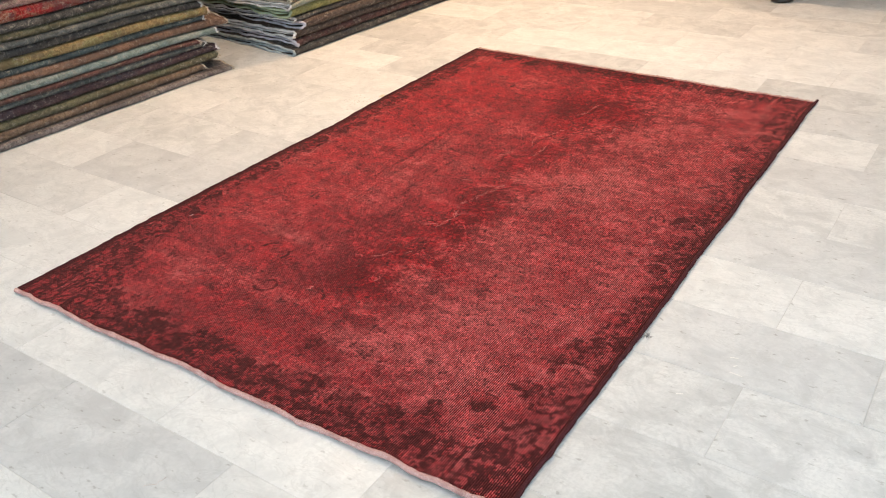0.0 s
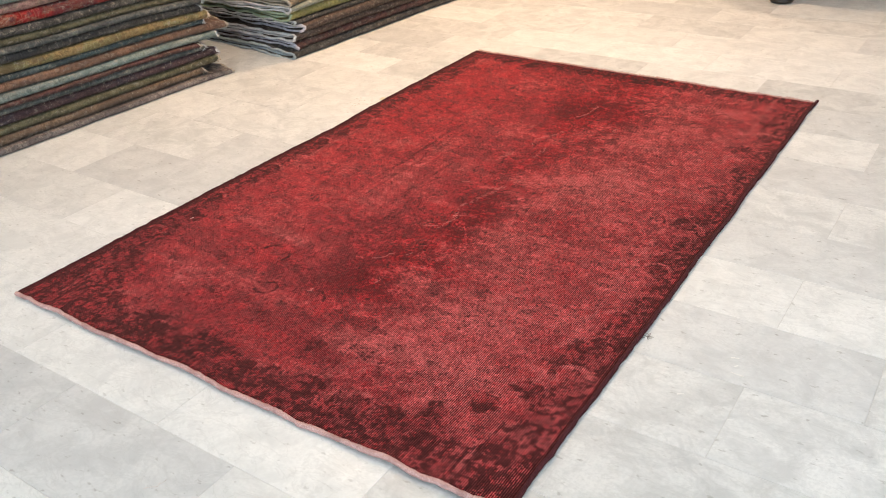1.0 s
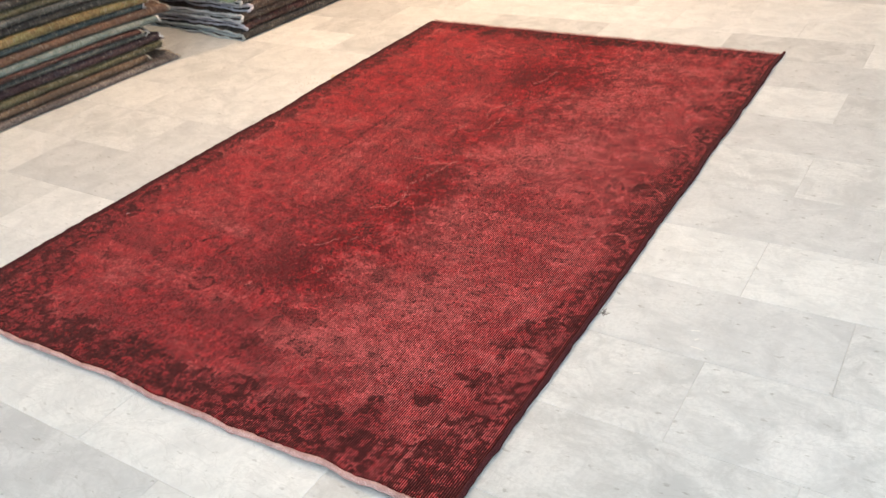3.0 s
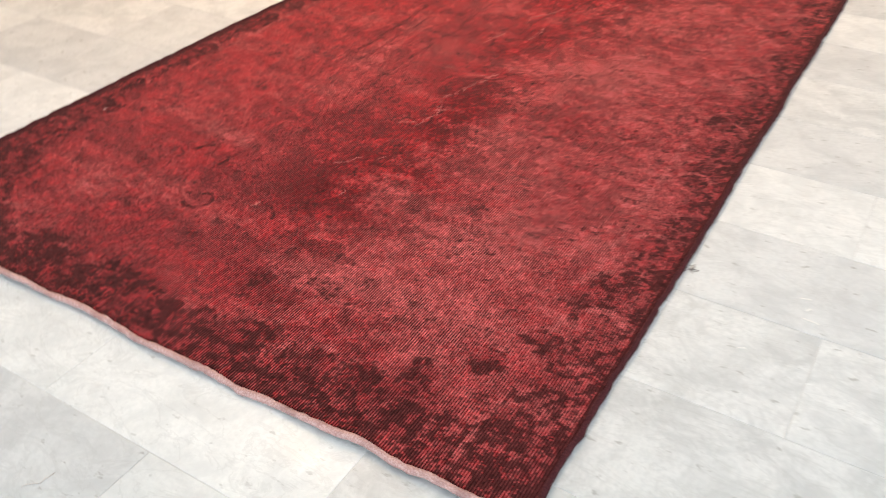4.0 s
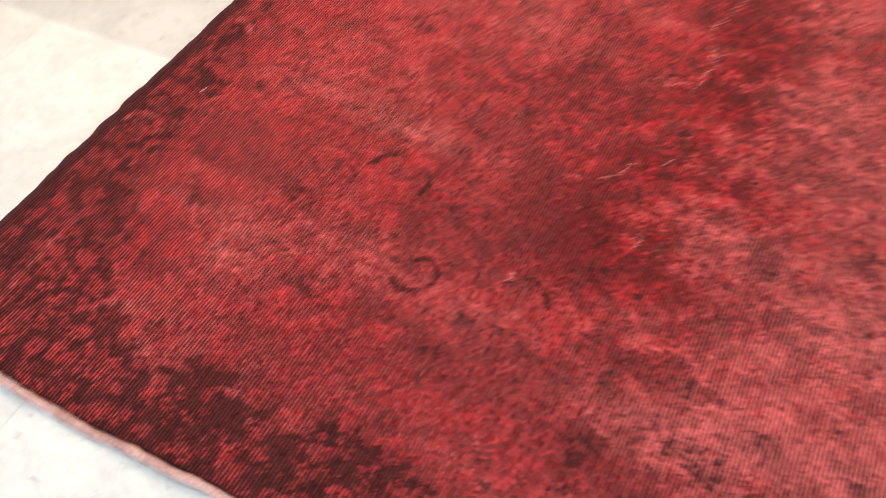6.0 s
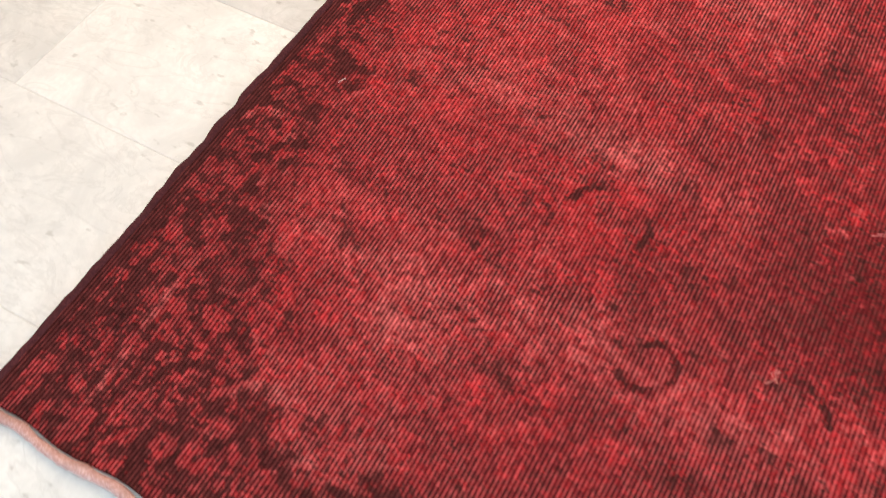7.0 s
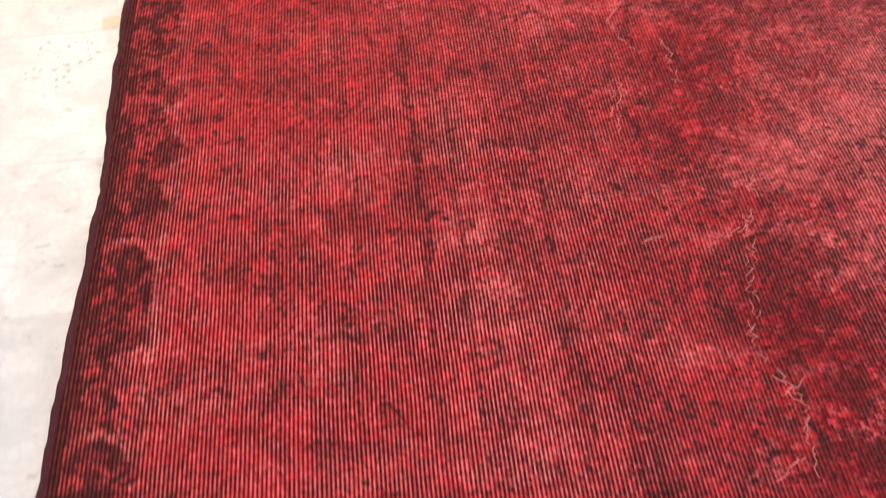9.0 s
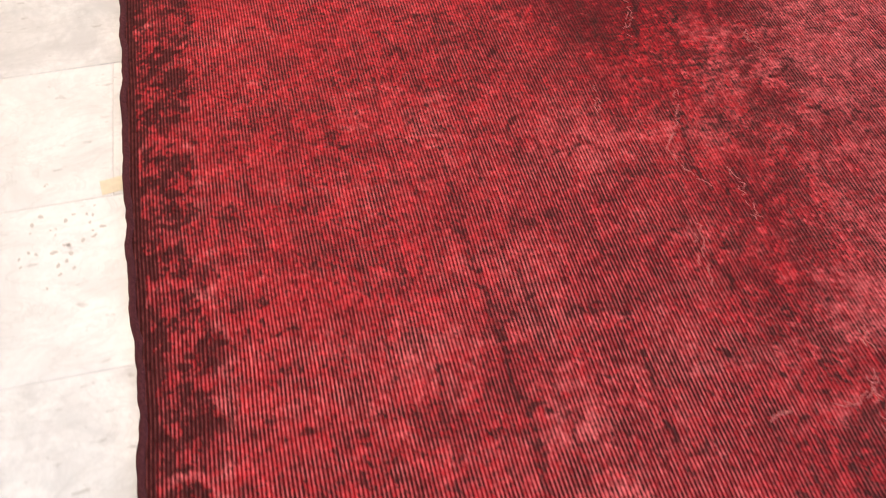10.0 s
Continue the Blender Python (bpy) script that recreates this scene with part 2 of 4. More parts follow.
def carpet(name, ground, figure, accent, scale=12):
    """A patterned wool rug seen at its folded edge."""
    m, t, b = mat(name)
    info = t.nodes.new("ShaderNodeObjectInfo")
    comb = t.nodes.new("ShaderNodeCombineXYZ")
    t.links.new(calc(t, 'MULTIPLY', info.outputs["Random"], 50.0), comb.inputs[1])
    v = coords(t, (1, 0.7, 1), comb.outputs[0])
    big = noise_tex(t, v, scale, 4, 0.6, 0.8)
    vo = nd(t, "ShaderNodeTexVoronoi", Scale=scale * 1.9)
    t.links.new(v, vo.inputs["Vector"])
    small = noise_tex(t, v, scale * 5.5, 4, 0.65, 0.6)
    c = mix(t, ramp(t, big, 0.46, 0.54), ground, figure)
    length_wise = noise_tex(t, coords(t, (1.5, 1.0, 1.5), comb.outputs[0]), 3.4, 3, 0.6)
    c = mix(t, ramp(t, length_wise, 0.47, 0.60, 0, 0.75), c, tuple(0.8 * x for x in accent))
    c = mix(t, ramp(t, vo.outputs["Distance"], 0.20, 0.32, 0.75, 0), c, accent)
    c = mix(t, ramp(t, small, 0.50, 0.60, 0, 0.66), c, tuple(x * 0.30 for x in ground))
    c = mix(t, calc(t, 'MULTIPLY', ramp(t, small, 0.38, 0.44, 1, 0), ramp(t, big, 0.42, 0.58, 0.25, 0.85)), c, (0.36, 0.32, 0.27))
    fibre = noise_tex(t, coords(t, (60, 260, 200), comb.outputs[0]), 1.0, 4, 0.7)
    c = mix(t, ramp(t, fibre, 0.38, 0.62, 0, 0.65), c, tuple(x * 0.35 for x in ground))
    stripe = noise_tex(t, coords(t, (2, 110, 2), comb.outputs[0]), 1.0, 2)
    c = mix(t, ramp(t, stripe, 0.56, 0.72, 0, 0.30), c, tuple(min(1, x * 1.8) for x in figure))
    t.links.new(c, b.inputs["Base Color"])
    b.inputs["Roughness"].default_value = 0.92
    b.inputs["Specular IOR Level"].default_value = 0.15
    bump(t, b, calc(t, 'ADD', fibre, calc(t, 'MULTIPLY', small, 1.5)), 0.9, 0.007)
    return m


TONES = {
    "mauve_grey": ((0.221, 0.188, 0.181), (0.286, 0.247, 0.232), (0.158, 0.139, 0.139)),
    "tan_brown": ((0.246, 0.173, 0.124), (0.161, 0.116, 0.089), (0.114, 0.084, 0.074)),
    "olive": ((0.171, 0.158, 0.099), (0.122, 0.112, 0.079), (0.203, 0.173, 0.114)),
    "plum": ((0.106, 0.066, 0.074), (0.080, 0.065, 0.080), (0.147, 0.089, 0.089)),
    "slate": ((0.131, 0.141, 0.141), (0.190, 0.196, 0.190), (0.085, 0.095, 0.105)),
    "pale_teal": ((0.286, 0.350, 0.335), (0.190, 0.244, 0.244), (0.380, 0.401, 0.371)),
    "rust": ((0.281, 0.165, 0.116), (0.198, 0.134, 0.109), (0.138, 0.099, 0.089)),
    "dark_teal": ((0.090, 0.120, 0.130), (0.130, 0.159, 0.159), (0.073, 0.081, 0.091)),
    "ochre": ((0.328, 0.235, 0.116), (0.278, 0.258, 0.130), (0.150, 0.121, 0.081)),
    "charcoal": ((0.088, 0.081, 0.076), (0.131, 0.122, 0.112), (0.069, 0.069, 0.079)),
    "red_floral": ((0.40, 0.035, 0.035), (0.30, 0.150, 0.105), (0.070, 0.065, 0.085)),
    "dusty_pink": ((0.403, 0.236, 0.216), (0.286, 0.208, 0.170), (0.213, 0.155, 0.134)),
    "maroon": ((0.143, 0.071, 0.068), (0.106, 0.073, 0.066), (0.180, 0.091, 0.081)),
    "umber": ((0.145, 0.105, 0.090), (0.107, 0.083, 0.074), (0.173, 0.114, 0.095)),
    "moss": ((0.350, 0.329, 0.130), (0.278, 0.268, 0.121), (0.253, 0.242, 0.115)),
    "sage": ((0.350, 0.369, 0.301), (0.286, 0.316, 0.268), (0.400, 0.400, 0.341)),
    "camel": ((0.374, 0.285, 0.198), (0.296, 0.224, 0.150), (0.249, 0.190, 0.131)),
}
CARPETS = {k: carpet("wool_" + k, *(tuple(1.02 * q for q in tint) for tint in c)) for k, c in TONES.items()}
BACKS = {k: yarn("backing_" + k, c, tuple(x * 0.72 for x in c), 160) for k, c in
         {"grey": (0.67, 0.68, 0.70), "lavender": (0.66, 0.645, 0.72), "green": (0.34, 0.42, 0.30), "blue": (0.42, 0.49, 0.53), "cream": (0.52, 0.46, 0.38)}.items()}

# ---- mesh helpers ----


def part(name, bm, material, parent=None, label=""):
    me = bpy.data.meshes.new(name)
    bm.to_mesh(me)
    bm.free()
    me.materials.append(material)
    ob = new(name, me)
    if parent is not None:
        ob.parent = parent
    return tagged(ob, label)


def smooth(ob):
    ob.data.polygons.foreach_set("use_smooth", [True] * len(ob.data.polygons))
    return ob


def box(bm, lo, hi, bevel=0.0):
    made = bmesh.ops.create_cube(bm, size=1)["verts"]
    for p in made:
        p.co = [lo[i] + (p.co[i] + 0.5) * (hi[i] - lo[i]) for i in range(3)]
    if bevel:
        edges = list({e for p in made for e in p.link_edges})
        bmesh.ops.bevel(bm, geom=edges, offset=bevel, segments=2, affect='EDGES')
    return bm


def lathe(bm, profile, centre=(0, 0, 0), steps=32):
    rings = [[bm.verts.new((centre[0] + r * math.cos(2 * math.pi * i / steps), centre[1] + r * math.sin(2 * math.pi * i / steps), centre[2] + z))
              for i in range(steps)] for r, z in profile]
    for a, b2 in zip(rings, rings[1:]):
        for i in range(steps):
            bm.faces.new((a[i], a[(i + 1) % steps], b2[(i + 1) % steps], b2[i]))
    bm.faces.new(rings[0][::-1])
    bm.faces.new(rings[-1])
    return bm


def tube(bm, points, radius, sides=6):
    """A closed tube along points; radius is a number or one for each point."""
    pts = [Vector(p) for p in points]
    rings = []
    for i, p in enumerate(pts):
        d = (pts[min(i + 1, len(pts) - 1)] - pts[max(i - 1, 0)]).normalized()
        side = d.cross(Vector((0, 0, 1)))
        side = side.normalized() if side.length > 1e-4 else Vector((1, 0, 0))
        up = side.cross(d)
        r = radius[i] if isinstance(radius, (list, tuple)) else radius
        rings.append([bm.verts.new(p + r * (math.cos(2 * math.pi * k / sides) * side + math.sin(2 * math.pi * k / sides) * up)) for k in range(sides)])
    for a, b2 in zip(rings, rings[1:]):
        for k in range(sides):
            bm.faces.new((a[k], a[(k + 1) % sides], b2[(k + 1) % sides], b2[k]))
    bm.faces.new(rings[0])
    bm.faces.new(rings[-1][::-1])
    return bm


def wander(x, seed, scale=1.0):
    """Smooth noise along a line, about -1 to 1."""
    return noise.noise((x * scale, seed * 7.31, seed * 1.7))


# ---- room ----
X0, X1, Y0, Y1, TOP = -3.6, 5.0, -6.0, 7.2, 3.0
WALL = 0.2
wall_w = tagged(part("wall_west", box(bmesh.new(), (X0 - WALL, Y0 - WALL, 0), (X0, Y1 + WALL, TOP)), PLASTER), "plain cream painted shop wall", "wall", "", "structure")
wall_n = tagged(part("wall_north", box(bmesh.new(), (X0, Y1, 0), (X1, Y1 + WALL, TOP)), PLASTER), "plain cream painted shop wall", "wall", "", "structure")


def wall_with_window(name, label, along_x, at, out, a0, a1, w0, w1, z0, z1, number):
    bm = bmesh.new()
    for lo, hi, za, zb in ((a0, w0, 0, TOP), (w1, a1, 0, TOP), (w0, w1, 0, z0), (w0, w1, z1, TOP)):
        if along_x:
            box(bm, (lo, min(at, out), za), (hi, max(at, out), zb))
        else:
            box(bm, (min(at, out), lo, za), (max(at, out), hi, zb))
    wall = tagged(part(name, bm, PLASTER), label, "wall", "", "structure")
    mid = (at + out) / 2
    hold = tagged(new("window_%d" % number), "tall shop window in a dark metal frame", "window", "", "structure")
    cols = 3
    for k in range(cols + 1):
        u = w0 + (w1 - w0) * k / cols
        u = min(max(u, w0 + 0.03), w1 - 0.03)
        lo, hi = (u - 0.03, mid - 0.04, z0), (u + 0.03, mid + 0.04, z1)
        if not along_x:
            lo, hi = (mid - 0.04, u - 0.03, z0), (mid + 0.04, u + 0.03, z1)
        part("mullion", box(bmesh.new(), lo, hi, 0.004), FRAME, hold)
    for k in range(cols):
        u0, u1 = w0 + (w1 - w0) * k / cols + 0.03, w0 + (w1 - w0) * (k + 1) / cols - 0.03
        lo, hi = (u0, mid - 0.004, z0 + 0.002), (u1, mid + 0.004, z1 - 0.002)
        if not along_x:
            lo, hi = (mid - 0.004, u0, z0 + 0.002), (mid + 0.004, u1, z1 - 0.002)
        pane = part("pane", box(bmesh.new(), lo, hi), GLASS, hold)
        pane.visible_shadow = False
    return wall


wall_with_window("wall_south", "shop wall with a wide window", True, Y0, Y0 - WALL, X0, X1, -2.3, 3.5, 0.4, 2.75, 1)
wall_with_window("wall_east", "shop wall with a wide window", False, X1, X1 + WALL, Y0, Y1, -4.0, 0.8, 0.4, 2.75, 2)
tagged(part("ceiling", box(bmesh.new(), (X0 - WALL, Y0 - WALL, TOP), (X1 + WALL, Y1 + WALL, TOP + 0.15)), CEILING), "plain white shop ceiling", "ceiling", "", "structure")

for lx, ly, power, colour in LAMPS:
    lamp = tagged(new("ceiling_light"), "round white recessed ceiling downlight, switched on", "ceiling light", "ceiling downlights")
    lamp.location = (lx, ly, TOP)
    smooth(part("ring", lathe(bmesh.new(), [(0.13, 0.0), (0.13, -0.012), (0.122, -0.02), (0.105, -0.02), (0.10, -0.006), (0.10, 0.0)]), BRUSHED, lamp))
    part("diffuser", lathe(bmesh.new(), [(0.098, -0.001), (0.098, -0.005)]), glow, lamp)
    area_lamp("downlight", look((lx, ly, TOP - 0.03), (lx, ly, 0)), 0.19, 0.19, power, colour, 'DISK', 150)

# ---- rug dye pattern ----
RX, RN, RF = 0.91, -1.36, 1.50     # half width, near end, far end


def grid_noise(x, y, cell, seed, octaves=4, gain=0.55):
    """Fractal value noise on arrays, 0 to 1."""
    total, amp, norm = np.zeros_like(x), 1.0, 0.0
    rng = np.random.RandomState(seed)
    for o in range(octaves):
        table = rng.rand(256, 256)
        u, w = x / cell + 57.3, y / cell + 91.7
        i, j = np.floor(u).astype(int), np.floor(w).astype(int)
        fu, fw = u - i, w - j
        fu, fw = fu * fu * (3 - 2 * fu), fw * fw * (3 - 2 * fw)
        i0, i1, j0, j1 = i % 256, (i + 1) % 256, j % 256, (j + 1) % 256
        total += amp * ((table[i0, j0] * (1 - fu) + table[i1, j0] * fu) * (1 - fw) + (table[i0, j1] * (1 - fu) + table[i1, j1] * fu) * fw)
        norm += amp
        amp *= gain
        cell /= 2
    return total / norm


def step(a, lo, hi):
    s = np.clip((a - lo) / (hi - lo), 0, 1)
    return s * s * (3 - 2 * s)


CRACKS = [[(0.049, -0.369), (0.060, -0.281), (0.048, -0.206), (0.043, -0.152), (0.076, -0.018), (0.111, 0.075), (0.127, 0.148)],
          [(0.063, 0.318), (0.069, 0.397), (0.060, 0.46)], [(0.011, 0.423), (-0.009, 0.499), (0.012, 0.57), (0.056, 0.675)], [(-0.048, 0.242), (-0.055, 0.30), (-0.02, 0.36)],
          [(-0.080, -0.890), (-0.06, -0.86)], [(0.032, -0.820), (0.02, -0.79)], [(0.080, -0.717), (0.07, -0.755)], [(-0.033, -0.635), (0.01, -0.60), (0.03, -0.55)], [(0.072, -0.536), (0.05, -0.57)],
          [(-0.004, -0.356), (0.03, -0.335), (0.062, -0.327)], [(0.049, -0.246), (0.08, -0.22)], [(0.112, 0.047), (0.06, 0.01), (0.03, 0.02)], [(-0.081, 0.018), (-0.03, 0.03)],
          [(0.02, 0.80), (0.05, 0.90), (0.06, 1.0)], [(-0.10, 0.62), (-0.08, 0.70)], [(0.25, 0.70), (0.26, 0.78)]]
NX, NY = 500, 786
gx, gy = np.meshgrid(np.linspace(-RX, RX, NX), np.linspace(RN, RF, NY))
# hand-knotted drawing: the figures waver
wx = gx + 0.026 * (grid_noise(gx, gy, 0.07, 1, 4) - 0.5)
wy = gy + 0.026 * (grid_noise(gx, gy, 0.07, 2, 4) - 0.5)
d_left, d_right, d_near, d_far = wx + RX, RX - wx, wy - RN, RF - wy
blotch = grid_noise(gx, gy, 0.075, 3, 4)
large = grid_noise(gx, gy, 0.45, 4, 3)
mid_n = grid_noise(gx, gy, 0.16, 5, 4)
streak = grid_noise(gx, gy * 5.0, 0.30, 6, 4)
fade = grid_noise(gx, gy, 0.022, 7, 3)

dark_m = np.zeros_like(gx)
light_m = np.zeros_like(gx)


def window(cx, cy, reach):
    """The part of the grid within reach of a point."""
    i0, i1 = (int((q - RN) / (RF - RN) * (NY - 1)) for q in (cy - reach, cy + reach))
    j0, j1 = (int((q + RX) / (2 * RX) * (NX - 1)) for q in (cx - reach, cx + reach))
    return slice(max(i0, 0), max(i1 + 2, 0)), slice(max(j0, 0), max(j1 + 2, 0))


def lay(mask, strength=1.0):
    np.maximum(dark_m, mask * strength, out=dark_m)


def disc(cx, cy, rx, ry, strength, turn=0.0, soft=0.3, on=None):
    """A soft oval of dye."""
    s = window(cx, cy, 1.5 * max(rx, ry) + 0.03)
    ca, sa = math.cos(turn), math.sin(turn)
    u, w = (wx[s] - cx) * ca + (wy[s] - cy) * sa, -(wx[s] - cx) * sa + (wy[s] - cy) * ca
    m = (1 - step(np.sqrt((u / rx) ** 2 + (w / ry) ** 2), 1 - soft, 1 + soft)) * strength
    on = dark_m if on is None else on
    on[s] = np.maximum(on[s], m)


def ring(cx, cy, r, width, a0, a1, strength, on=None):
    """An arc of dye."""
    s = window(cx, cy, r + 0.05)
    q = np.sqrt((wx[s] - cx) ** 2 + (wy[s] - cy) ** 2)
    ang = np.arctan2(wy[s] - cy, wx[s] - cx)
    m = (1 - step(np.abs(q - r), width * 0.4, width * 1.2)) * ((ang > a0) & (ang < a1)) * strength
    on = dark_m if on is None else on
    on[s] = np.maximum(on[s], m)


def glow_of(cx, cy, rx, ry):
    """A wide soft hill, 0 to 1, with a ragged rim."""
    q = ((wx - cx) / rx) ** 2 + ((wy - cy) / ry) ** 2
    return np.exp(-q * (0.45 + 1.1 * blotch))


def blossoms(size, seed):
    """Five-petalled flower heads with a dark eye, one in each jittered cell."""
    r_ = np.random.RandomState(seed)
    jit, spin, grow = r_.rand(128, 128, 2), r_.rand(128, 128) * 6.28, r_.rand(128, 128)
    u, w = wx / size + 50, wy / size + 50
    i, j = np.floor(u).astype(int), np.floor(w).astype(int)
    out = np.zeros_like(wx)
    for di in (-1, 0, 1):
        for dj in (-1, 0, 1):
            a, c2 = (i + di) % 128, (j + dj) % 128
            dx, dy = u - (i + di + 0.2 + 0.6 * jit[a, c2, 0]), w - (j + dj + 0.2 + 0.6 * jit[a, c2, 1])
            q, ang = np.hypot(dx, dy), np.arctan2(dy, dx)
            r = (0.34 + 0.18 * grow[a, c2]) * (0.82 + 0.18 * np.cos(5 * ang + spin[a, c2]))
            out = np.maximum(out, (1 - step(q / r, 0.75, 1.1)) * step(q, 0.04, 0.13))
    return out


# ground of the four borders, in which red flower heads show
rag = 0.09 * (blotch - 0.5) + 0.10 * (mid_n - 0.5)
lay(1 - step(d_near + rag, 0.09, 0.20), 1.0)
lay(1 - step(d_left + rag, 0.07, 0.14), 0.96)
lay((1 - step(d_left + rag, 0.10, 0.19)) * (1 - step(gy, -0.7, 0.0)), 0.9)
lay(1 - step(d_right + rag, 0.05, 0.18), 0.84)
lay(1 - step(d_far + rag, 0.06, 0.13), 1.0)
lay(1 - step(np.hypot(np.clip(d_left, 0, 9), 0.8 * np.clip(d_near, 0, 9)) + rag, 0.22, 0.40), 0.98)
lay(1 - step(np.hypot(np.clip(d_right, 0, 9), np.clip(d_near, 0, 9)) + rag, 0.18, 0.38), 0.98)
flower = np.maximum(blossoms(0.040, 8), 0.8 * blossoms(0.023, 9))
dark_m *= 1 - 0.60 * flower
# the old pattern lingers in the field as broken olive strokes
trace = grid_noise(gx, gy * 2.2, 0.060, 10, 4)
lay(step(trace + 0.35 * (mid_n - 0.5), 0.55, 0.72), 0.40)
rng = np.random.RandomState(11)


def leaf(cx, cy, size, turn, strength=0.9):
    """A dark lobed leaf with a bright rim."""
    ring(cx, cy, size * 1.25, 0.007, turn - 1.5, turn + 1.5, 0.42, light_m)
    disc(cx, cy, size, size * 0.74, strength, turn, 0.25)
    for k in range(4):
        a = turn + 1.0 * (k - 1.5) + rng.uniform(-0.3, 0.3)
        disc(cx + size * math.cos(a), cy + size * math.sin(a), size * 0.45, size * 0.36, strength * 0.92, a, 0.3)


# leaves along the near end and round its corner
for cx, cy, size in ((-0.395, -1.235, 0.050), (-0.345, -1.275, 0.046), (-0.235, -1.280, 0.040), (0.03, -1.272, 0.042), (0.105, -1.258, 0.036), (0.262, -1.236, 0.050), (0.395, -1.252, 0.052), (0.490, -1.232, 0.046),
                     (0.581, -1.166, 0.044), (0.675, -1.075, 0.050), (0.753, -0.975, 0.050), (0.795, -1.194, 0.052), (0.621, -1.278, 0.052), (-0.60, -1.215, 0.040), (-0.50, -1.27, 0.036)):
    leaf(cx, cy, size * 0.80, rng.uniform(0.9, 2.2), 0.72)
# lobes down the two sides
for cx, cy, size in ((0.762, -0.832, 0.036), (0.814, -0.728, 0.046), (0.838, -0.507, 0.034), (0.818, -0.183, 0.040), (0.797, 0.113, 0.044), (0.806, 0.424, 0.036), (0.771, 0.825, 0.038), (0.80, 1.15, 0.036),
                     (0.85, -0.35, 0.028), (0.84, 0.27, 0.03), (0.83, 0.62, 0.03)):
    leaf(cx, cy, size, rng.uniform(2.5, 3.7), 0.66)
for cx, cy, size in ((-0.800, -0.705, 0.036), (-0.812, -0.790, 0.034), (-0.785, -0.935, 0.032), (-0.772, -1.000, 0.030), (-0.745, -1.065, 0.034), (-0.83, -0.36, 0.030), (-0.845, -0.22, 0.028), (-0.82, -0.55, 0.026)):
    leaf(cx, cy, size, rng.uniform(-0.5, 0.5), 0.86)
y = -0.05
while y < RF - 0.2:
    leaf(-RX + 0.095 + rng.uniform(-0.02, 0.015), y, rng.uniform(0.018, 0.032), rng.uniform(-0.6, 0.6), 0.8)
    y += rng.uniform(0.10, 0.17)
x = -RX + 0.25
while x < RX - 0.15:
    leaf(x, RF - 0.085 + rng.uniform(-0.02, 0.02), rng.uniform(0.025, 0.040), rng.uniform(-2.2, -0.9), 0.8)
    x += rng.uniform(0.12, 0.19)
# narrow dark lengthwise lines, then scattered half-worn flower heads in the field
for cx, cy, rx_, ry_ in ((-0.40, 0.15, 0.009, 0.50), (-0.345, 0.1, 0.006, 0.45), (-0.21, 0.05, 0.008, 0.40), (-0.50, 0.0, 0.006, 0.30)):
    lay(1 - step(np.maximum(np.abs(wx - cx) / rx_, np.abs(wy - cy) / ry_), 0.6, 1.3), 0.40)
for k in range(170):
    cx, cy, r = rng.uniform(-0.72, 0.70), rng.uniform(-1.05, 1.32), rng.uniform(0.014, 0.038)
    a = rng.uniform(-3, 2)
    ring(cx, cy, r, 0.007, a, a + rng.uniform(1.0, 3.0), rng.uniform(0.25, 0.55))
    if k % 2:
        disc(cx + 1.3 * r, cy, r * 0.6, r * 0.35, rng.uniform(0.2, 0.4), a, 0.5)
# the figures that stand out
for cx, cy, r, a0, a1, s in ((-0.345, -0.755, 0.050, 1.6, 3.3, 0.95), (-0.335, -0.765, 0.052, -0.6, 0.7, 0.9), (-0.440, -0.800, 0.036, -0.4, 2.4, 0.8), (-0.40, -0.87, 0.040, -2.8, 0.2, 0.75),
                             (-0.208, -0.937, 0.034, -2.6, 2.6, 0.85), (-0.045, -0.915, 0.045, 0.2, 2.0, 0.8), (-0.18, -0.17, 0.036, -1.4, 1.4, 0.5), (0.47, -0.79, 0.050, -1.0, 2.6, 0.6), (-0.52, -0.40, 0.05, 0.2, 2.8, 0.6)):
    ring(cx, cy, r, 0.007, a0, a1, 0.72 * s)
for cx, cy, rx_, ry_, s in ((0.129, -1.099, 0.045, 0.042, 0.78), (-0.46, -0.87, 0.05, 0.022, 0.7), (0.04, -1.00, 0.05, 0.022, 0.65), (0.12, -0.985, 0.035, 0.02, 0.65), (0.19, -0.965, 0.03, 0.018, 0.6),
                            (-0.560, -0.430, 0.040, 0.026, 0.6), (-0.485, -0.370, 0.026, 0.034, 0.65), (-0.54, -0.66, 0.06, 0.022, 0.55), (-0.285, 0.442, 0.045, 0.022, 0.7), (-0.13, -1.055, 0.045, 0.018, 0.6),
                            (-0.653, 0.531, 0.045, 0.016, 0.7), (-0.652, 0.42, 0.055, 0.012, 0.65), (-0.42, 0.16, 0.030, 0.020, 0.55), (-0.09, 0.50, 0.05, 0.02, 0.6), (0.55, -0.72, 0.03, 0.02, 0.6)):
    disc(cx, cy, rx_, ry_, 0.68 * s, 0, 0.6)
# a bright line and arches part the side borders from the field
for side in (-1, 1):
    dd = d_left if side < 0 else d_right
    inner = 0.118 if side < 0 else 0.165
    line_m = (1 - step(np.abs(dd - inner), 0.004, 0.009)) * step(blotch, 0.38, 0.5)
    light_m = np.maximum(light_m, 0.6 * line_m)
    for cy in np.arange(RN + 0.5, RF - 0.2, 0.31):
        ring(side * (RX - inner * 0.55), cy, 0.045, 0.009, 0.1, 3.0, 0.7, light_m)
dark_m *= 1 - 0.8 * light_m
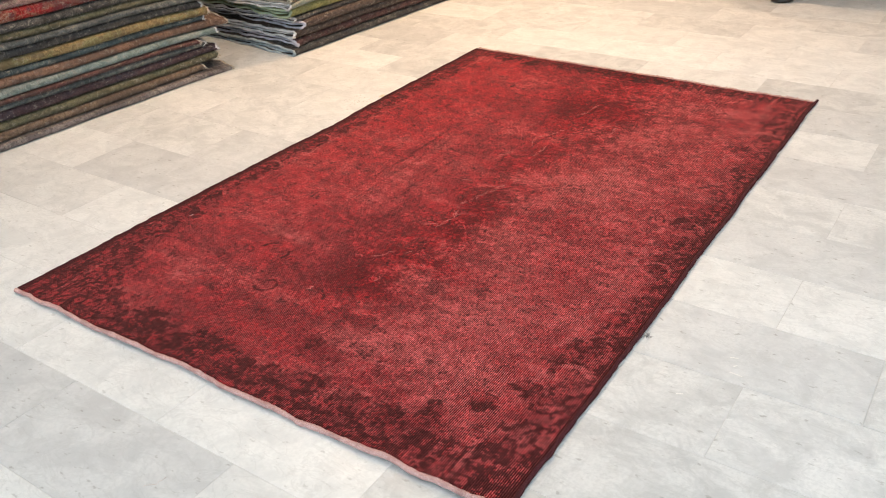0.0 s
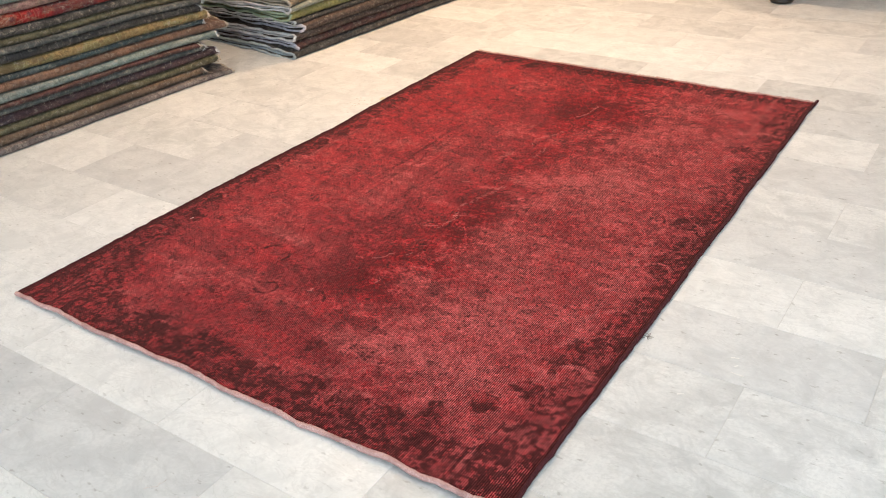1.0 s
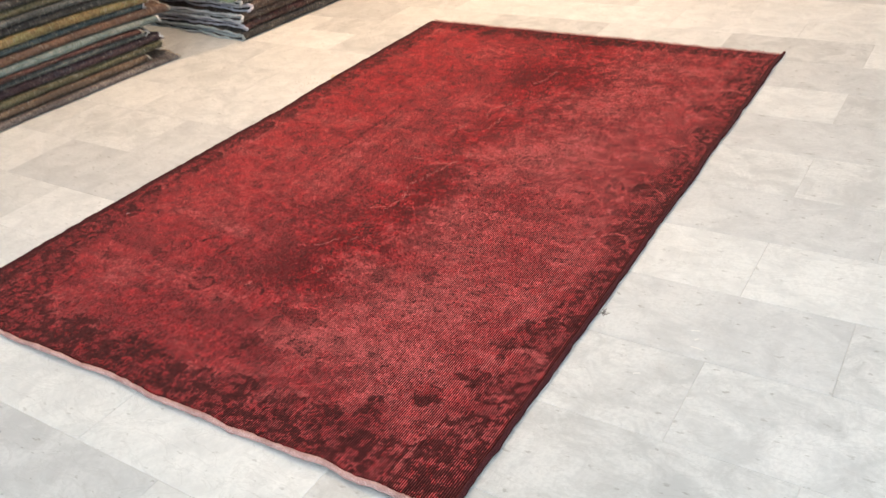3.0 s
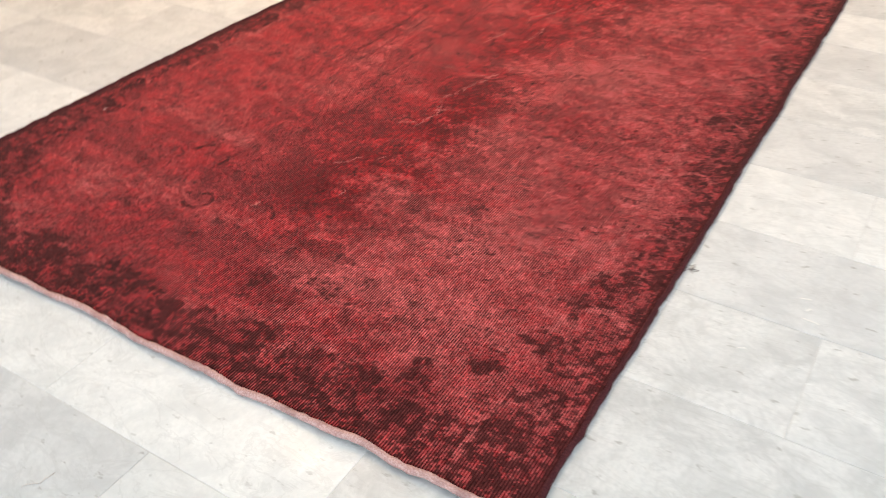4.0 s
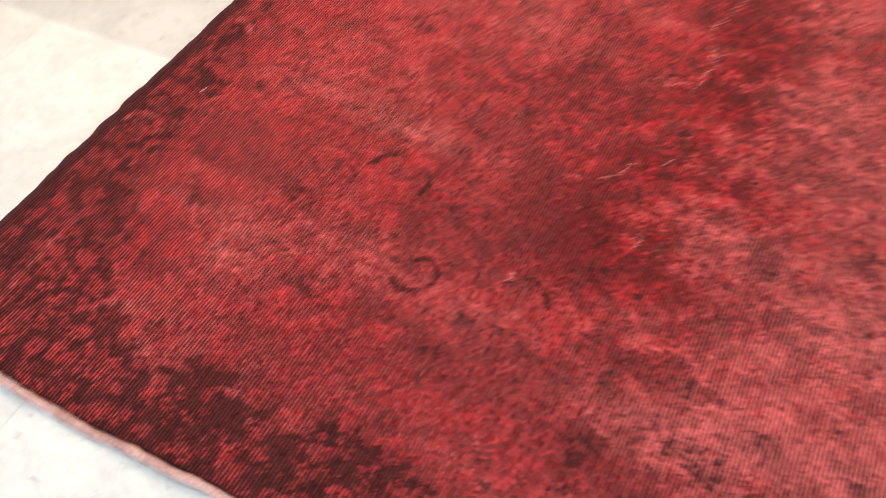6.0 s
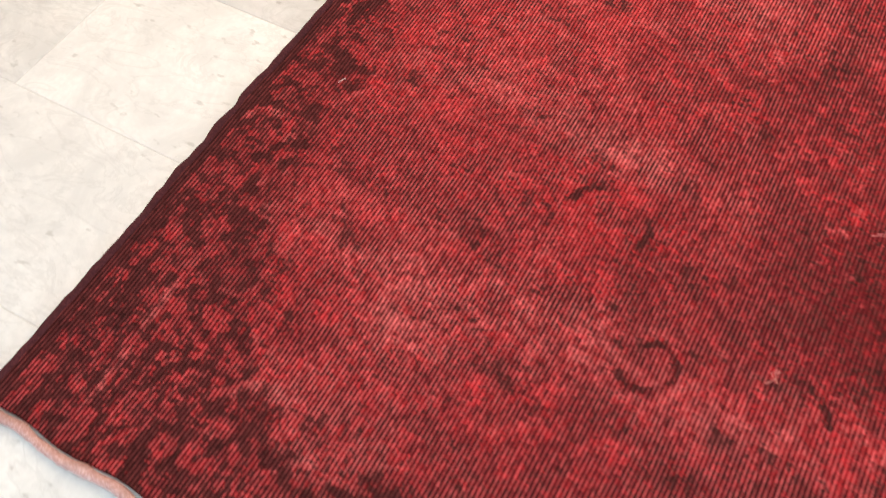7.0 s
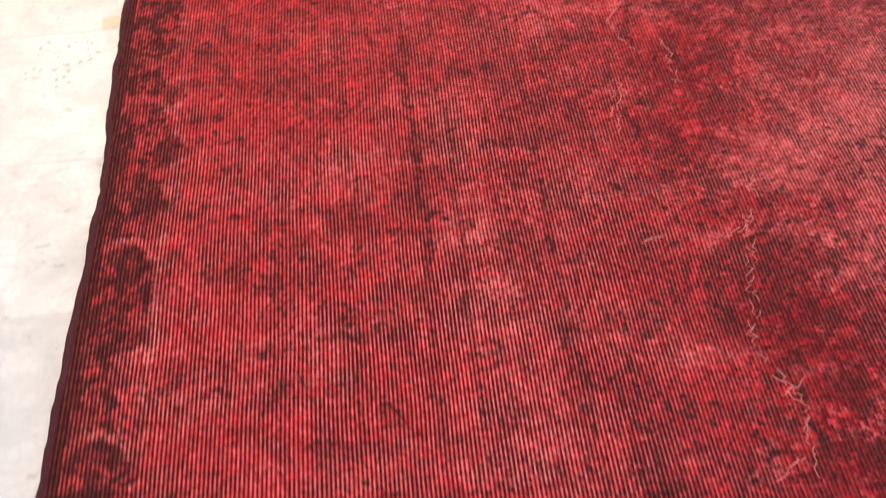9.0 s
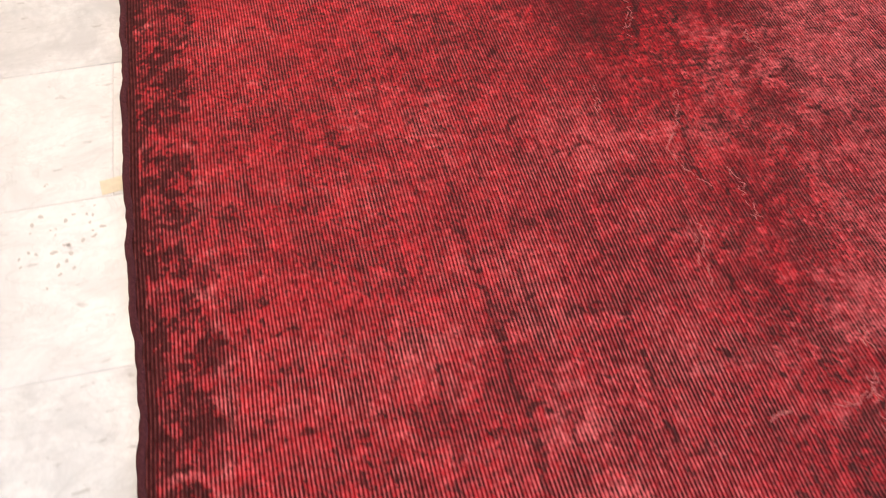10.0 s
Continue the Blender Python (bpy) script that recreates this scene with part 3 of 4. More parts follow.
# the shaded side of each puckered line, painted into the dark mask
for line in CRACKS:
    for (ax, ay), (bx, by) in zip(line, line[1:]):
        s = window((ax + bx) / 2, (ay + by) / 2, 0.6 * math.hypot(bx - ax, by - ay) + 0.05)
        f = np.clip(((wx[s] - ax - 0.012) * (bx - ax) + (wy[s] - ay) * (by - ay)) / ((bx - ax) ** 2 + (by - ay) ** 2), 0, 1)
        q = np.hypot(wx[s] - 0.012 - ax - f * (bx - ax), wy[s] - ay - f * (by - ay))
        dark_m[s] = np.maximum(dark_m[s], 0.40 * (1 - step(q, 0.003, 0.009)))
# wear breaks all figures up
dark_m *= 0.50 + 0.50 * step(fade + 0.25 * (blotch - 0.5), 0.36, 0.58)
lay(1 - step(gx + RX + 0.004 * (blotch - 0.5), 0.020, 0.027), 1.0)
lay(1 - step(RX - gx + 0.004 * (blotch - 0.5), 0.014, 0.022), 0.9)
dark_m = np.clip(dark_m, 0, 1)
light_m *= step(fade, 0.3, 0.6)

# wear: pinker where the pile is thin, towards +x and in worn patches
wear_m = 0.20 + 0.34 * step(gx, -0.10, 0.45) + 0.50 * (mid_n - 0.5) + 0.60 * (streak - 0.5) + 0.25 * (large - 0.5)
WORN_NEAR = ((0.286, -0.36, 0.15, 0.16, 0.40), (0.33, -1.00, 0.24, 0.09, 0.40), (-0.27, -0.95, 0.11, 0.06, 0.40), (0.33, -0.79, 0.14, 0.10, 0.25), (-0.51, -1.00, 0.09, 0.09, 0.35), (0.13, -1.04, 0.13, 0.04, 0.35),
             (0.18, -0.70, 0.08, 0.10, 0.30), (-0.35, -0.64, 0.12, 0.05, 0.42), (-0.56, -0.60, 0.10, 0.09, 0.35), (-0.43, -0.58, 0.06, 0.10, 0.25), (-0.28, -0.23, 0.10, 0.10, 0.30), (-0.10, -0.97, 0.06, 0.03, 0.35), (0.52, -0.77, 0.15, 0.12, 0.25))
WORN_FAR = ((-0.545, 0.23, 0.12, 0.07, 0.35), (0.30, 0.71, 0.18, 0.16, 0.25), (0.38, 0.25, 0.20, 0.16, 0.25), (0.28, 1.08, 0.22, 0.08, 0.22), (-0.30, 0.0, 0.10, 0.15, 0.30), (0.118, 0.137, 0.08, 0.08, 0.25),
            (0.21, -0.04, 0.10, 0.10, 0.30), (-0.335, 0.233, 0.05, 0.16, 0.30), (-0.17, 0.60, 0.09, 0.10, 0.40), (0.07, 0.58, 0.10, 0.06, 0.25), (-0.15, 0.147, 0.08, 0.09, 0.25), (-0.42, 0.65, 0.06, 0.10, 0.30))
for cx, cy, rx_, ry_, s in WORN_NEAR + WORN_FAR:
    wear_m += s * glow_of(cx, cy, rx_, ry_)
wear_m = np.clip(wear_m + light_m, 0.02, 1.2)
# hue: deep old red in the middle, bright dye towards the stacks
hue_m = 0.56 + 0.45 * (large - 0.5) + 0.5 * (mid_n - 0.5) + 0.30 * glow_of(-0.62, 0.40, 0.28, 0.9) + 0.45 * glow_of(-0.35, -0.76, 0.08, 0.07) + 0.25 * flower
DEEP_NEAR = ((-0.08, -0.76, 0.18, 0.10, 0.40), (0.12, -0.78, 0.07, 0.04, 0.40), (0.14, -0.20, 0.06, 0.15, 0.18), (-0.22, -0.18, 0.09, 0.07, 0.35), (-0.09, -0.38, 0.10, 0.06, 0.40), (-0.645, -0.83, 0.11, 0.06, 0.35), (0.10, -1.10, 0.06, 0.05, 0.35),
             (-0.275, -0.57, 0.06, 0.05, 0.30), (-0.43, -0.85, 0.10, 0.05, 0.40), (-0.16, -0.57, 0.06, 0.10, 0.35), (-0.01, -1.05, 0.12, 0.04, 0.40), (-0.39, -0.16, 0.07, 0.09, 0.25), (-0.36, -1.15, 0.08, 0.05, 0.30))
DEEP_FAR = ((-0.21, 0.445, 0.18, 0.06, 0.42), (-0.24, 0.855, 0.17, 0.08, 0.38), (-0.71, 0.745, 0.07, 0.10, 0.25), (0.07, 0.14, 0.08, 0.05, 0.30), (-0.20, 0.305, 0.11, 0.05, 0.35), (0.14, 0.0, 0.05, 0.13, 0.18), (-0.69, 0.10, 0.08, 0.05, 0.30),
            (-0.62, 0.464, 0.13, 0.035, 0.40), (0.118, 0.437, 0.08, 0.09, 0.40), (-0.06, 0.91, 0.10, 0.06, 0.35), (0.166, 0.28, 0.05, 0.05, 0.30), (-0.40, 0.205, 0.04, 0.10, 0.25), (-0.67, 1.05, 0.07, 0.09, 0.20))
for cx, cy, rx_, ry_, s in DEEP_NEAR + DEEP_FAR:
    g = glow_of(cx, cy, rx_, ry_) * (0.45 + 1.1 * step(fade, 0.38, 0.62))
    hue_m -= 0.48 * s * g
    wear_m -= 0.52 * s * g
hue_m = np.clip(hue_m + 0.5 * (fade - 0.5) + 0.4 * (blotch - 0.5), 0.18, 1.0)
wear_m = np.clip(wear_m + 0.7 * (fade - 0.5) + 0.5 * (blotch - 0.5), 0.10, 1.0) * (1 - 0.6 * step(dark_m, 0.3, 0.7))
# the ribs show most along the two sides and the near end, least in the puckered middle
rib_m = 0.95 - 0.62 * np.exp(-((gx - 0.10) / 0.17) ** 2) * step(gy, -1.05, -0.75) - 0.30 * step(gy, 0.3, 0.9) + 0.7 * (large - 0.5) + 0.5 * (mid_n - 0.5)
rib_m = np.clip(rib_m, 0.12, 1.0)


def edge_x(side, yy):
    tuck = 0.012 * math.exp(-((yy - 0.2) / 0.22) ** 2) if side < 0 else 0.0
    return side * RX + tuck + 0.006 * wander(yy, 3 + side, 5.0) + 0.004 * wander(yy, 5 + side, 17.0) + 0.0022 * wander(yy, 7 + side, 46.0)


def edge_y(far, xx):
    if far:
        return RF + 0.008 * wander(xx, 9, 4.0) + 0.006 * wander(xx, 10, 14.0) - 0.045 * (xx + RX) / (2 * RX)
    return RN + 0.009 * wander(xx, 12, 3.5) + 0.007 * wander(xx, 13, 11.0)


def rug_height(xx, yy):
    """Top of the rug above the floor: it lies flat but for small waves at its ends."""
    near = math.exp(-(yy - RN) / 0.10)
    far = math.exp(-(RF - yy) / 0.05)
    lift = 0.006 * near * (0.5 + wander(xx, 21, 6.0)) + 0.007 * far * max(0.0, wander(xx, 22, 7.0))
    return 0.0085 + 0.0008 * noise.noise((xx * 9, yy * 9, 2.0)) + max(0.0, lift)


rug = tagged(new("rug"), "worn overdyed red wool rug with dark floral border, on marble floor", "rug")
ys, xs = np.linspace(RN, RF, NY), np.linspace(-RX, RX, NX)
left_e, right_e = [edge_x(-1, q) for q in ys], [edge_x(1, q) for q in ys]
near_e, far_e = [edge_y(0, q) for q in xs], [edge_y(1, q) for q in xs]
u, w = np.linspace(0, 1, NX)[None, :], np.linspace(0, 1, NY)[:, None]
px = np.array(left_e)[:, None] * (1 - u) + np.array(right_e)[:, None] * u
py = np.array(near_e)[None, :] * (1 - w) + np.array(far_e)[None, :] * w
pz = np.array([[rug_height(a, q) for a in xs[::6]] for q in ys])
pz = np.stack([np.interp(xs, xs[::6], row) for row in pz])
verts = np.stack([px, py, pz], -1).reshape(-1, 3)
ids = np.arange(NX * NY).reshape(NY, NX)
quads = np.stack([ids[:-1, :-1], ids[:-1, 1:], ids[1:, 1:], ids[1:, :-1]], -1).reshape(-1, 4)
rim = np.concatenate([ids[0, :], ids[1:, -1], ids[-1, -2::-1], ids[-2:0:-1, 0]])
base = verts[rim].copy()
base[:, 2] = 0.001
n0 = len(verts)
k = np.arange(len(rim))
skirt = np.stack([rim, n0 + k, n0 + (k + 1) % len(rim), rim[(k + 1) % len(rim)]], -1)
me = bpy.data.meshes.new("body")
me.from_pydata(np.concatenate([verts, base]).tolist(), [], np.concatenate([quads, skirt]).tolist())
colour = me.color_attributes.new("dye", 'FLOAT_COLOR', 'POINT')
dye = np.ones((n0 + len(rim), 4))
dye[:n0, 0], dye[:n0, 1], dye[:n0, 2], dye[:n0, 3] = dark_m.ravel(), wear_m.ravel(), hue_m.ravel(), rib_m.ravel()
dye[n0:] = dye[rim]
colour.data.foreach_set("color", dye.ravel())
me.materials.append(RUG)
pile = new("body", me)
pile.parent = rug
smooth(pile)
# dark bound sides
for side in (-1, 1):
    pts = [(edge_x(side, q) - side * 0.004, q, 0.0068 + 0.0006 * wander(q, 30, 60)) for q in np.linspace(RN + 0.004, RF - 0.006, 420)]
    rad = [0.0062 + 0.0014 * wander(p[1], 31 + side, 45) for p in pts]
    smooth(part("selvedge", tube(bmesh.new(), pts, rad, 8), SELVEDGE, rug, "dark maroon bound side cord"))
# the near end shows its faded warp as a soft pale lip
pts = [(q, edge_y(0, q) - 0.009 + 0.002 * wander(q, 41, 40), 0.0075 + max(0.0, rug_height(q, RN) - 0.0085) + 0.001 * wander(q, 42, 30)) for q in np.linspace(-RX + 0.004, RX - 0.004, 520)]
rad = [0.0068 + 0.0020 * wander(p[0], 43, 33) + 0.0012 * wander(p[0], 44, 110) for p in pts]
smooth(part("fringe", tube(bmesh.new(), pts, rad, 8), PINK_END, rug, "faded pink frayed end"))
pts = [(q, edge_y(1, q) + 0.004 + 0.003 * wander(q, 51, 40), rug_height(q, RF) + 0.0005 + 0.001 * wander(q, 52, 30)) for q in np.linspace(-RX + 0.03, RX - 0.01, 420)]
rad = [0.0042 + 0.0022 * wander(p[0], 53, 30) for p in pts]
smooth(part("fringe", tube(bmesh.new(), pts, rad, 7), PINK_END, rug, "thin faded pink frayed end"))
# fraying: short threads at the far end
rng = random.Random(5)
for far in (1,):
    bm = bmesh.new()
    for q in range(520):
        xx = rng.uniform(-RX + 0.01, RX - 0.01)
        y0 = edge_y(far, xx)
        s = 1 if far else -1
        ln = rng.uniform(0.006, 0.018) if far else rng.uniform(0.004, 0.012)
        off = 0.0 if far else -0.009
        bend = rng.uniform(-0.012, 0.012)
        z0 = rug_height(xx, RF) + 0.001
        tube(bm, [(xx, y0 - s * 0.002 + off, z0), (xx + bend * 0.5, y0 + s * ln * 0.6 + off, z0 + rng.uniform(-0.003, 0.005)), (xx + bend, y0 + s * ln + off, z0 + rng.uniform(-0.006, 0.006))], 0.0010, 3)
    tagged(smooth(part("frayed_threads", bm, PINK_END, rug, "short loose pink warp ends")), kind="stuff")
# bare, puckered warp lines in the worn middle
for n, line in enumerate(CRACKS):
    bm = bmesh.new()
    for strand in range(2):
        pts, total = [], 0.0
        for (ax, ay), (bx, by) in zip(line, line[1:]):
            steps = max(3, int(math.hypot(bx - ax, by - ay) / 0.007))
            for s in range(steps):
                f = s / steps
                jx, jy = rng.uniform(-0.006, 0.006), rng.uniform(-0.003, 0.003)
                xx, yy = ax + (bx - ax) * f + jx + 0.006 * (strand - 1) + 0.02 * wander(ay + (by - ay) * f, n + 60, 12), ay + (by - ay) * f + jy
                pts.append((xx, yy, rug_height(xx, yy) + 0.0006))
        run = []
        for p in pts:
            run.append(p)
            if rng.random() < 0.42 and len(run) > 2:
                tube(bm, run, 0.0008, 4)
                run = []
            elif len(run) == 1 and rng.random() < 0.62:
                run = []
        if len(run) > 2:
            tube(bm, run, 0.0008, 4)
    if len(bm.verts):
        tagged(smooth(part("worn_line", bm, THREAD, rug, "bare pale warp threads")), kind="stuff")
    else:
        bm.free()

# ---- stacks of folded rugs ----


def sag(yy, zz, length, seed):
    """How the pile settles: the higher up, the more; its ends droop."""
    k = min(zz / 0.5, 1.6)
    ends = math.exp(-yy / 0.16) + math.exp(-(length - yy) / 0.16)
    return k * (0.022 * wander(yy, seed, 1.5) - 0.016 * ends)


def folded_rug(tone, backing, length, depth, height, seed, pile_seed, base_z, fray_far):
    """A rug folded to a pad, its fold to the front (+x) and its ends at y = 0 and y = length. Rests on z = 0."""
    hold = new("folded_rug")
    thick = height * 0.25
    gap = max(height - 2 * thick, 0.004)
    r_out = height / 2
    # outline of the U, outer then inner, from the open back round the fold
    backs = [-depth + (depth - r_out * 1.6) * q / 12 for q in range(13)]
    outer = [(q, 0.0) for q in backs]
    inner = [(q, thick) for q in backs]
    for q in range(9):
        a = -math.pi / 2 + math.pi * q / 8
        outer.append((-r_out + r_out * math.cos(a), r_out + r_out * math.sin(a)))
        inner.append((-r_out + gap * 0.5 * math.cos(a), r_out + gap * 0.5 * math.sin(a)))
    outer += [(q, height) for q in backs[::-1]]
    inner += [(q, height - thick) for q in backs[::-1]]

    def place(ax, yy, az, s=0.0):
        near_fold = max(0.0, 1 + ax / 0.25)
        fx = 0.014 * wander(yy, seed, 2.3) + 0.004 * wander(yy, seed + 40, 14)
        puff = 0.0025 * wander(yy + az, seed + 80, 22) * near_fold
        # the ends are not cut straight and lift in small waves
        at_end = math.exp(-yy / 0.10) - math.exp(-(length - yy) / 0.10)
        skew = 0.040 * wander(ax, seed + 15, 3.0) + 0.022 * wander(ax + az * 5, seed + 25, 10.0)
        ripple = abs(at_end) * (0.013 * wander(ax, seed + 35, 8.0) + 0.007 * wander(ax, seed + 45, 19.0))
        return (ax + fx * near_fold + puff, yy + at_end * skew, az + ripple + sag(yy, base_z + az, length, pile_seed))

    cuts = 64
    ys_ = [length * (0.5 - 0.5 * math.cos(math.pi * s / cuts)) for s in range(cuts + 1)]
    bm = bmesh.new()
    rows = [[(bm.verts.new(place(ax, yy, az)), bm.verts.new(place(bx, yy, bz))) for (ax, az), (bx, bz) in zip(outer, inner)] for yy in ys_]
    for ra, rb in zip(rows, rows[1:]):
        for k in range(len(outer) - 1):
            bm.faces.new((ra[k][0], rb[k][0], rb[k + 1][0], ra[k + 1][0]))
            bm.faces.new((ra[k][1], ra[k + 1][1], rb[k + 1][1], rb[k][1]))
        for k in (0, len(outer) - 1):
            bm.faces.new((ra[k][0], ra[k][1], rb[k][1], rb[k][0]))
    for row in (rows[0], rows[-1]):
        for k in range(len(outer) - 1):
            bm.faces.new((row[k][0], row[k + 1][0], row[k + 1][1], row[k][1]))
    bmesh.ops.recalc_face_normals(bm, faces=bm.faces)
    smooth(part("body", bm, CARPETS[tone], hold))
    # the leaf turned in between the folds
    bm = bmesh.new()
    z0, z1 = height / 2 - gap * 0.22, height / 2 + gap * 0.22
    leaf_rows = []
    for yy in ys_:
        leaf_rows.append([bm.verts.new(place(ax, yy, az)) for ax, az in [(q, z0) for q in backs[:-1]] + [(-r_out * 1.3, height / 2)] + [(q, z1) for q in backs[-2::-1]]])
    for ra, rb in zip(leaf_rows, leaf_rows[1:]):
        for k in range(len(ra)):
            bm.faces.new((ra[k], rb[k], rb[(k + 1) % len(ra)], ra[(k + 1) % len(ra)]))
    bm.faces.new(leaf_rows[0])
    bm.faces.new(leaf_rows[-1])
    bmesh.ops.recalc_face_normals(bm, faces=bm.faces)
    part("inner_leaf", bm, BACKS[backing], hold, "pale backing of the turned-in leaf")
    # the cut ends are bound and frayed in the colour of the backing
    for yy, s in ((0.0, -1), (length, 1)):
        mid = [((a[0] + c2[0]) / 2, (a[1] + c2[1]) / 2) for a, c2 in zip(outer, inner)]
        fine = []
        for (ax, az), (bx, bz) in zip(mid, mid[1:]):
            fine += [(ax + (bx - ax) * f, az + (bz - az) * f) for f in (0.0, 0.34, 0.67)]
        fine.append(mid[-1])
        pts = []
        for ax, az in fine:
            p = place(ax, yy, az)
            pts.append((p[0], p[1] + s * (0.003 + 0.004 * wander(ax * 3 + az * 9, seed + 7, 8)), p[2]))
        rad = [thick * 0.62 * (1 + 0.55 * wander(p[0] * 4 + p[2] * 30, seed + 9, 11)) for p in pts]
        smooth(part("bound_end", tube(bmesh.new(), pts, rad, 7), BACKS[backing], hold, "frayed pale bound end"))
        if (s > 0) == fray_far:
            r_ = random.Random(seed)
            bm = bmesh.new()
            for q in range(130):
                p = Vector(pts[int(len(pts) * (0.12 + 0.76 * r_.random()))])
                lean = Vector((r_.uniform(-0.008, 0.008), s * r_.uniform(0.004, 0.014), r_.uniform(-0.010, 0.004)))
                p.x += r_.uniform(-0.012, 0.012)
                tube(bm, [p, p + 0.6 * lean, p + lean + Vector((0, 0, -0.002))], 0.0009, 3)
            tagged(part("frayed_threads", bm, BACKS[backing], hold, "loose pale threads at the cut end"), kind="stuff")
    return hold


# bottom to top: tone, backing, height of the folded rug, how far its end and its fold stand out
FIRST = [("mauve_grey", "cream", 0.030, 0.035, 0.030), ("tan_brown", "cream", 0.040, -0.11, 0.004), ("olive", "cream", 0.038, -0.02, 0.0), ("plum", "grey", 0.044, 0.0, -0.006),
         ("slate", "grey", 0.030, -0.09, 0.0), ("maroon", "cream", 0.022, -0.12, 0.006), ("pale_teal", "grey", 0.036, 0.01, 0.006), ("rust", "cream", 0.042, 0.075, 0.0),
         ("dark_teal", "grey", 0.028, -0.05, -0.006), ("ochre", "cream", 0.044, -0.035, 0.004), ("charcoal", "grey", 0.040, -0.07, -0.004), ("slate", "blue", 0.028, -0.04, 0.004),
         ("olive", "cream", 0.034, -0.03, -0.005), ("charcoal", "grey", 0.040, -0.05, 0.0), ("red_floral", "cream", 0.056, -0.035, 0.008), ("dusty_pink", "cream", 0.040, -0.14, 0.0),
         ("pale_teal", "grey", 0.032, -0.10, 0.004), ("dusty_pink", "cream", 0.020, -0.08, 0.006), ("charcoal", "grey", 0.034, -0.06, 0.0), ("tan_brown", "cream", 0.042, -0.10, 0.004),
         ("olive", "cream", 0.040, -0.05, 0.0), ("slate", "grey", 0.040, -0.07, -0.006), ("maroon", "cream", 0.042, -0.04, 0.0), ("camel", "cream", 0.040, -0.06, 0.004)]
SECOND = [("charcoal", "blue", 0.044, 0.0, 0.0), ("maroon", "lavender", 0.042, -0.012, -0.006), ("umber", "grey", 0.046, 0.0, 0.0), ("umber", "lavender", 0.048, -0.055, 0.012),
          ("charcoal", "grey", 0.026, -0.015, -0.006), ("moss", "green", 0.050, 0.0, -0.004), ("sage", "grey", 0.032, 0.012, -0.004), ("camel", "cream", 0.042, 0.02, -0.006),
          ("ochre", "grey", 0.036, 0.01, -0.012), ("umber", "lavender", 0.046, 0.025, -0.018), ("charcoal", "blue", 0.044, 0.03, -0.02), ("umber", "grey", 0.046, 0.02, -0.022),
          ("mauve_grey", "lavender", 0.040, 0.03, -0.02), ("plum", "grey", 0.044, 0.02, -0.02), ("olive", "cream", 0.044, 0.03, -0.02), ("tan_brown", "grey", 0.044, 0.02, -0.022),
          ("slate", "grey", 0.042, 0.03, -0.02)]


def stack(rows, corner, turn, length, depth, sign, group, seed):
    """Piles rows up from the floor; corner is where the front face meets the visible end, and the rugs run away from it."""
    z = 0.002
    for n, (tone, backing, height, out, proud) in enumerate(rows):
        ob = folded_rug(tone, backing, length, depth, height, seed + n, seed, z, sign < 0)
        base_y = out if sign < 0 else -out
        m = pose(corner[0], corner[1], z, 0.0, 0.0, turn + 0.5 * wander(n, seed, 1.7)) @ pose(proud, base_y - (length if sign < 0 else 0), 0)
        ob.matrix_world = m
        words = tone.replace("_", " ")
        tagged(ob, "folded %s wool rug with frayed ends, in a tall stack" % words, "folded rug", group)
        z += height + 0.0015


stack(FIRST, (-1.975, 0.575), -3.6, 2.3, 0.85, -1, "front stack of folded rugs", 100)
stack(SECOND, (-1.772, 0.972), -4.6, 2.6, 0.90, 1, "rear stack of folded rugs", 200)

# ---- round table, of which one turned leg and the shadow show ----
table = tagged(new("round_table"), "round brown wooden table on turned legs with black lacquered feet", "table")
table.location = (0.38, 3.76, 0)
smooth(part("tabletop", lathe(bmesh.new(), [(0.62, 0.455), (0.66, 0.458), (0.685, 0.468), (0.69, 0.478), (0.682, 0.488), (0.66, 0.490)], steps=72), WOOD, table))
part("apron", lathe(bmesh.new(), [(0.60, 0.38), (0.61, 0.384), (0.61, 0.4548)], steps=72), WOOD, table)
prof = [(0.056, 0.034), (0.066, 0.040), (0.070, 0.052), (0.066, 0.064), (0.057, 0.070), (0.061, 0.080), (0.062, 0.112), (0.057, 0.125), (0.052, 0.18), (0.051, 0.24),
        (0.060, 0.29), (0.054, 0.30), (0.064, 0.32), (0.066, 0.34), (0.066, 0.3798)]
for k in range(3):
    a = radians(262 + 120 * k)
    leg = smooth(part("leg", lathe(bmesh.new(), prof), WOOD, table))
    leg.location = (0.555 * math.cos(a) * 0.98, 0.555 * math.sin(a) * 1.0, 0)
    smooth(part("foot", lathe(bmesh.new(), [(0.054, 0.0), (0.066, 0.004), (0.073, 0.012), (0.073, 0.026), (0.064, 0.034), (0.055, 0.036)]), BLACK, leg, "black lacquered foot"))

# ---- marble floor ----
floor = tagged(part("floor", box(bmesh.new(), (X0, Y0, -0.15), (X1, Y1, -0.0015)), GROUT), "pale grey and white marble tile floor", "floor", "", "structure")
ROW, LONG, JOINT = 0.2985, 0.612, 0.0007
GREYS = {(-5, 1), (-5, 0), (-1, -1), (3, 3), (1, 3), (-1, 3)}
WHITES = {(0, 3), (0, 4), (4, 3), (-4, 0), (-4, -1), (-4, 1), (-2, -1), (0, -2), (5, 4), (-3, -1), (-3, -2), (3, -1)}
CLOUDED = {(-2, 3), (-2, 4), (-1, 4), (-1, 5), (-2, 5), (-3, 3), (-3, 4), (-3, 5), (-4, 3), (-4, 4), (-5, 4), (-5, 3), (2, 3), (2, 4), (6, 3), (10, 2), (-2, 2), (-3, 2)}
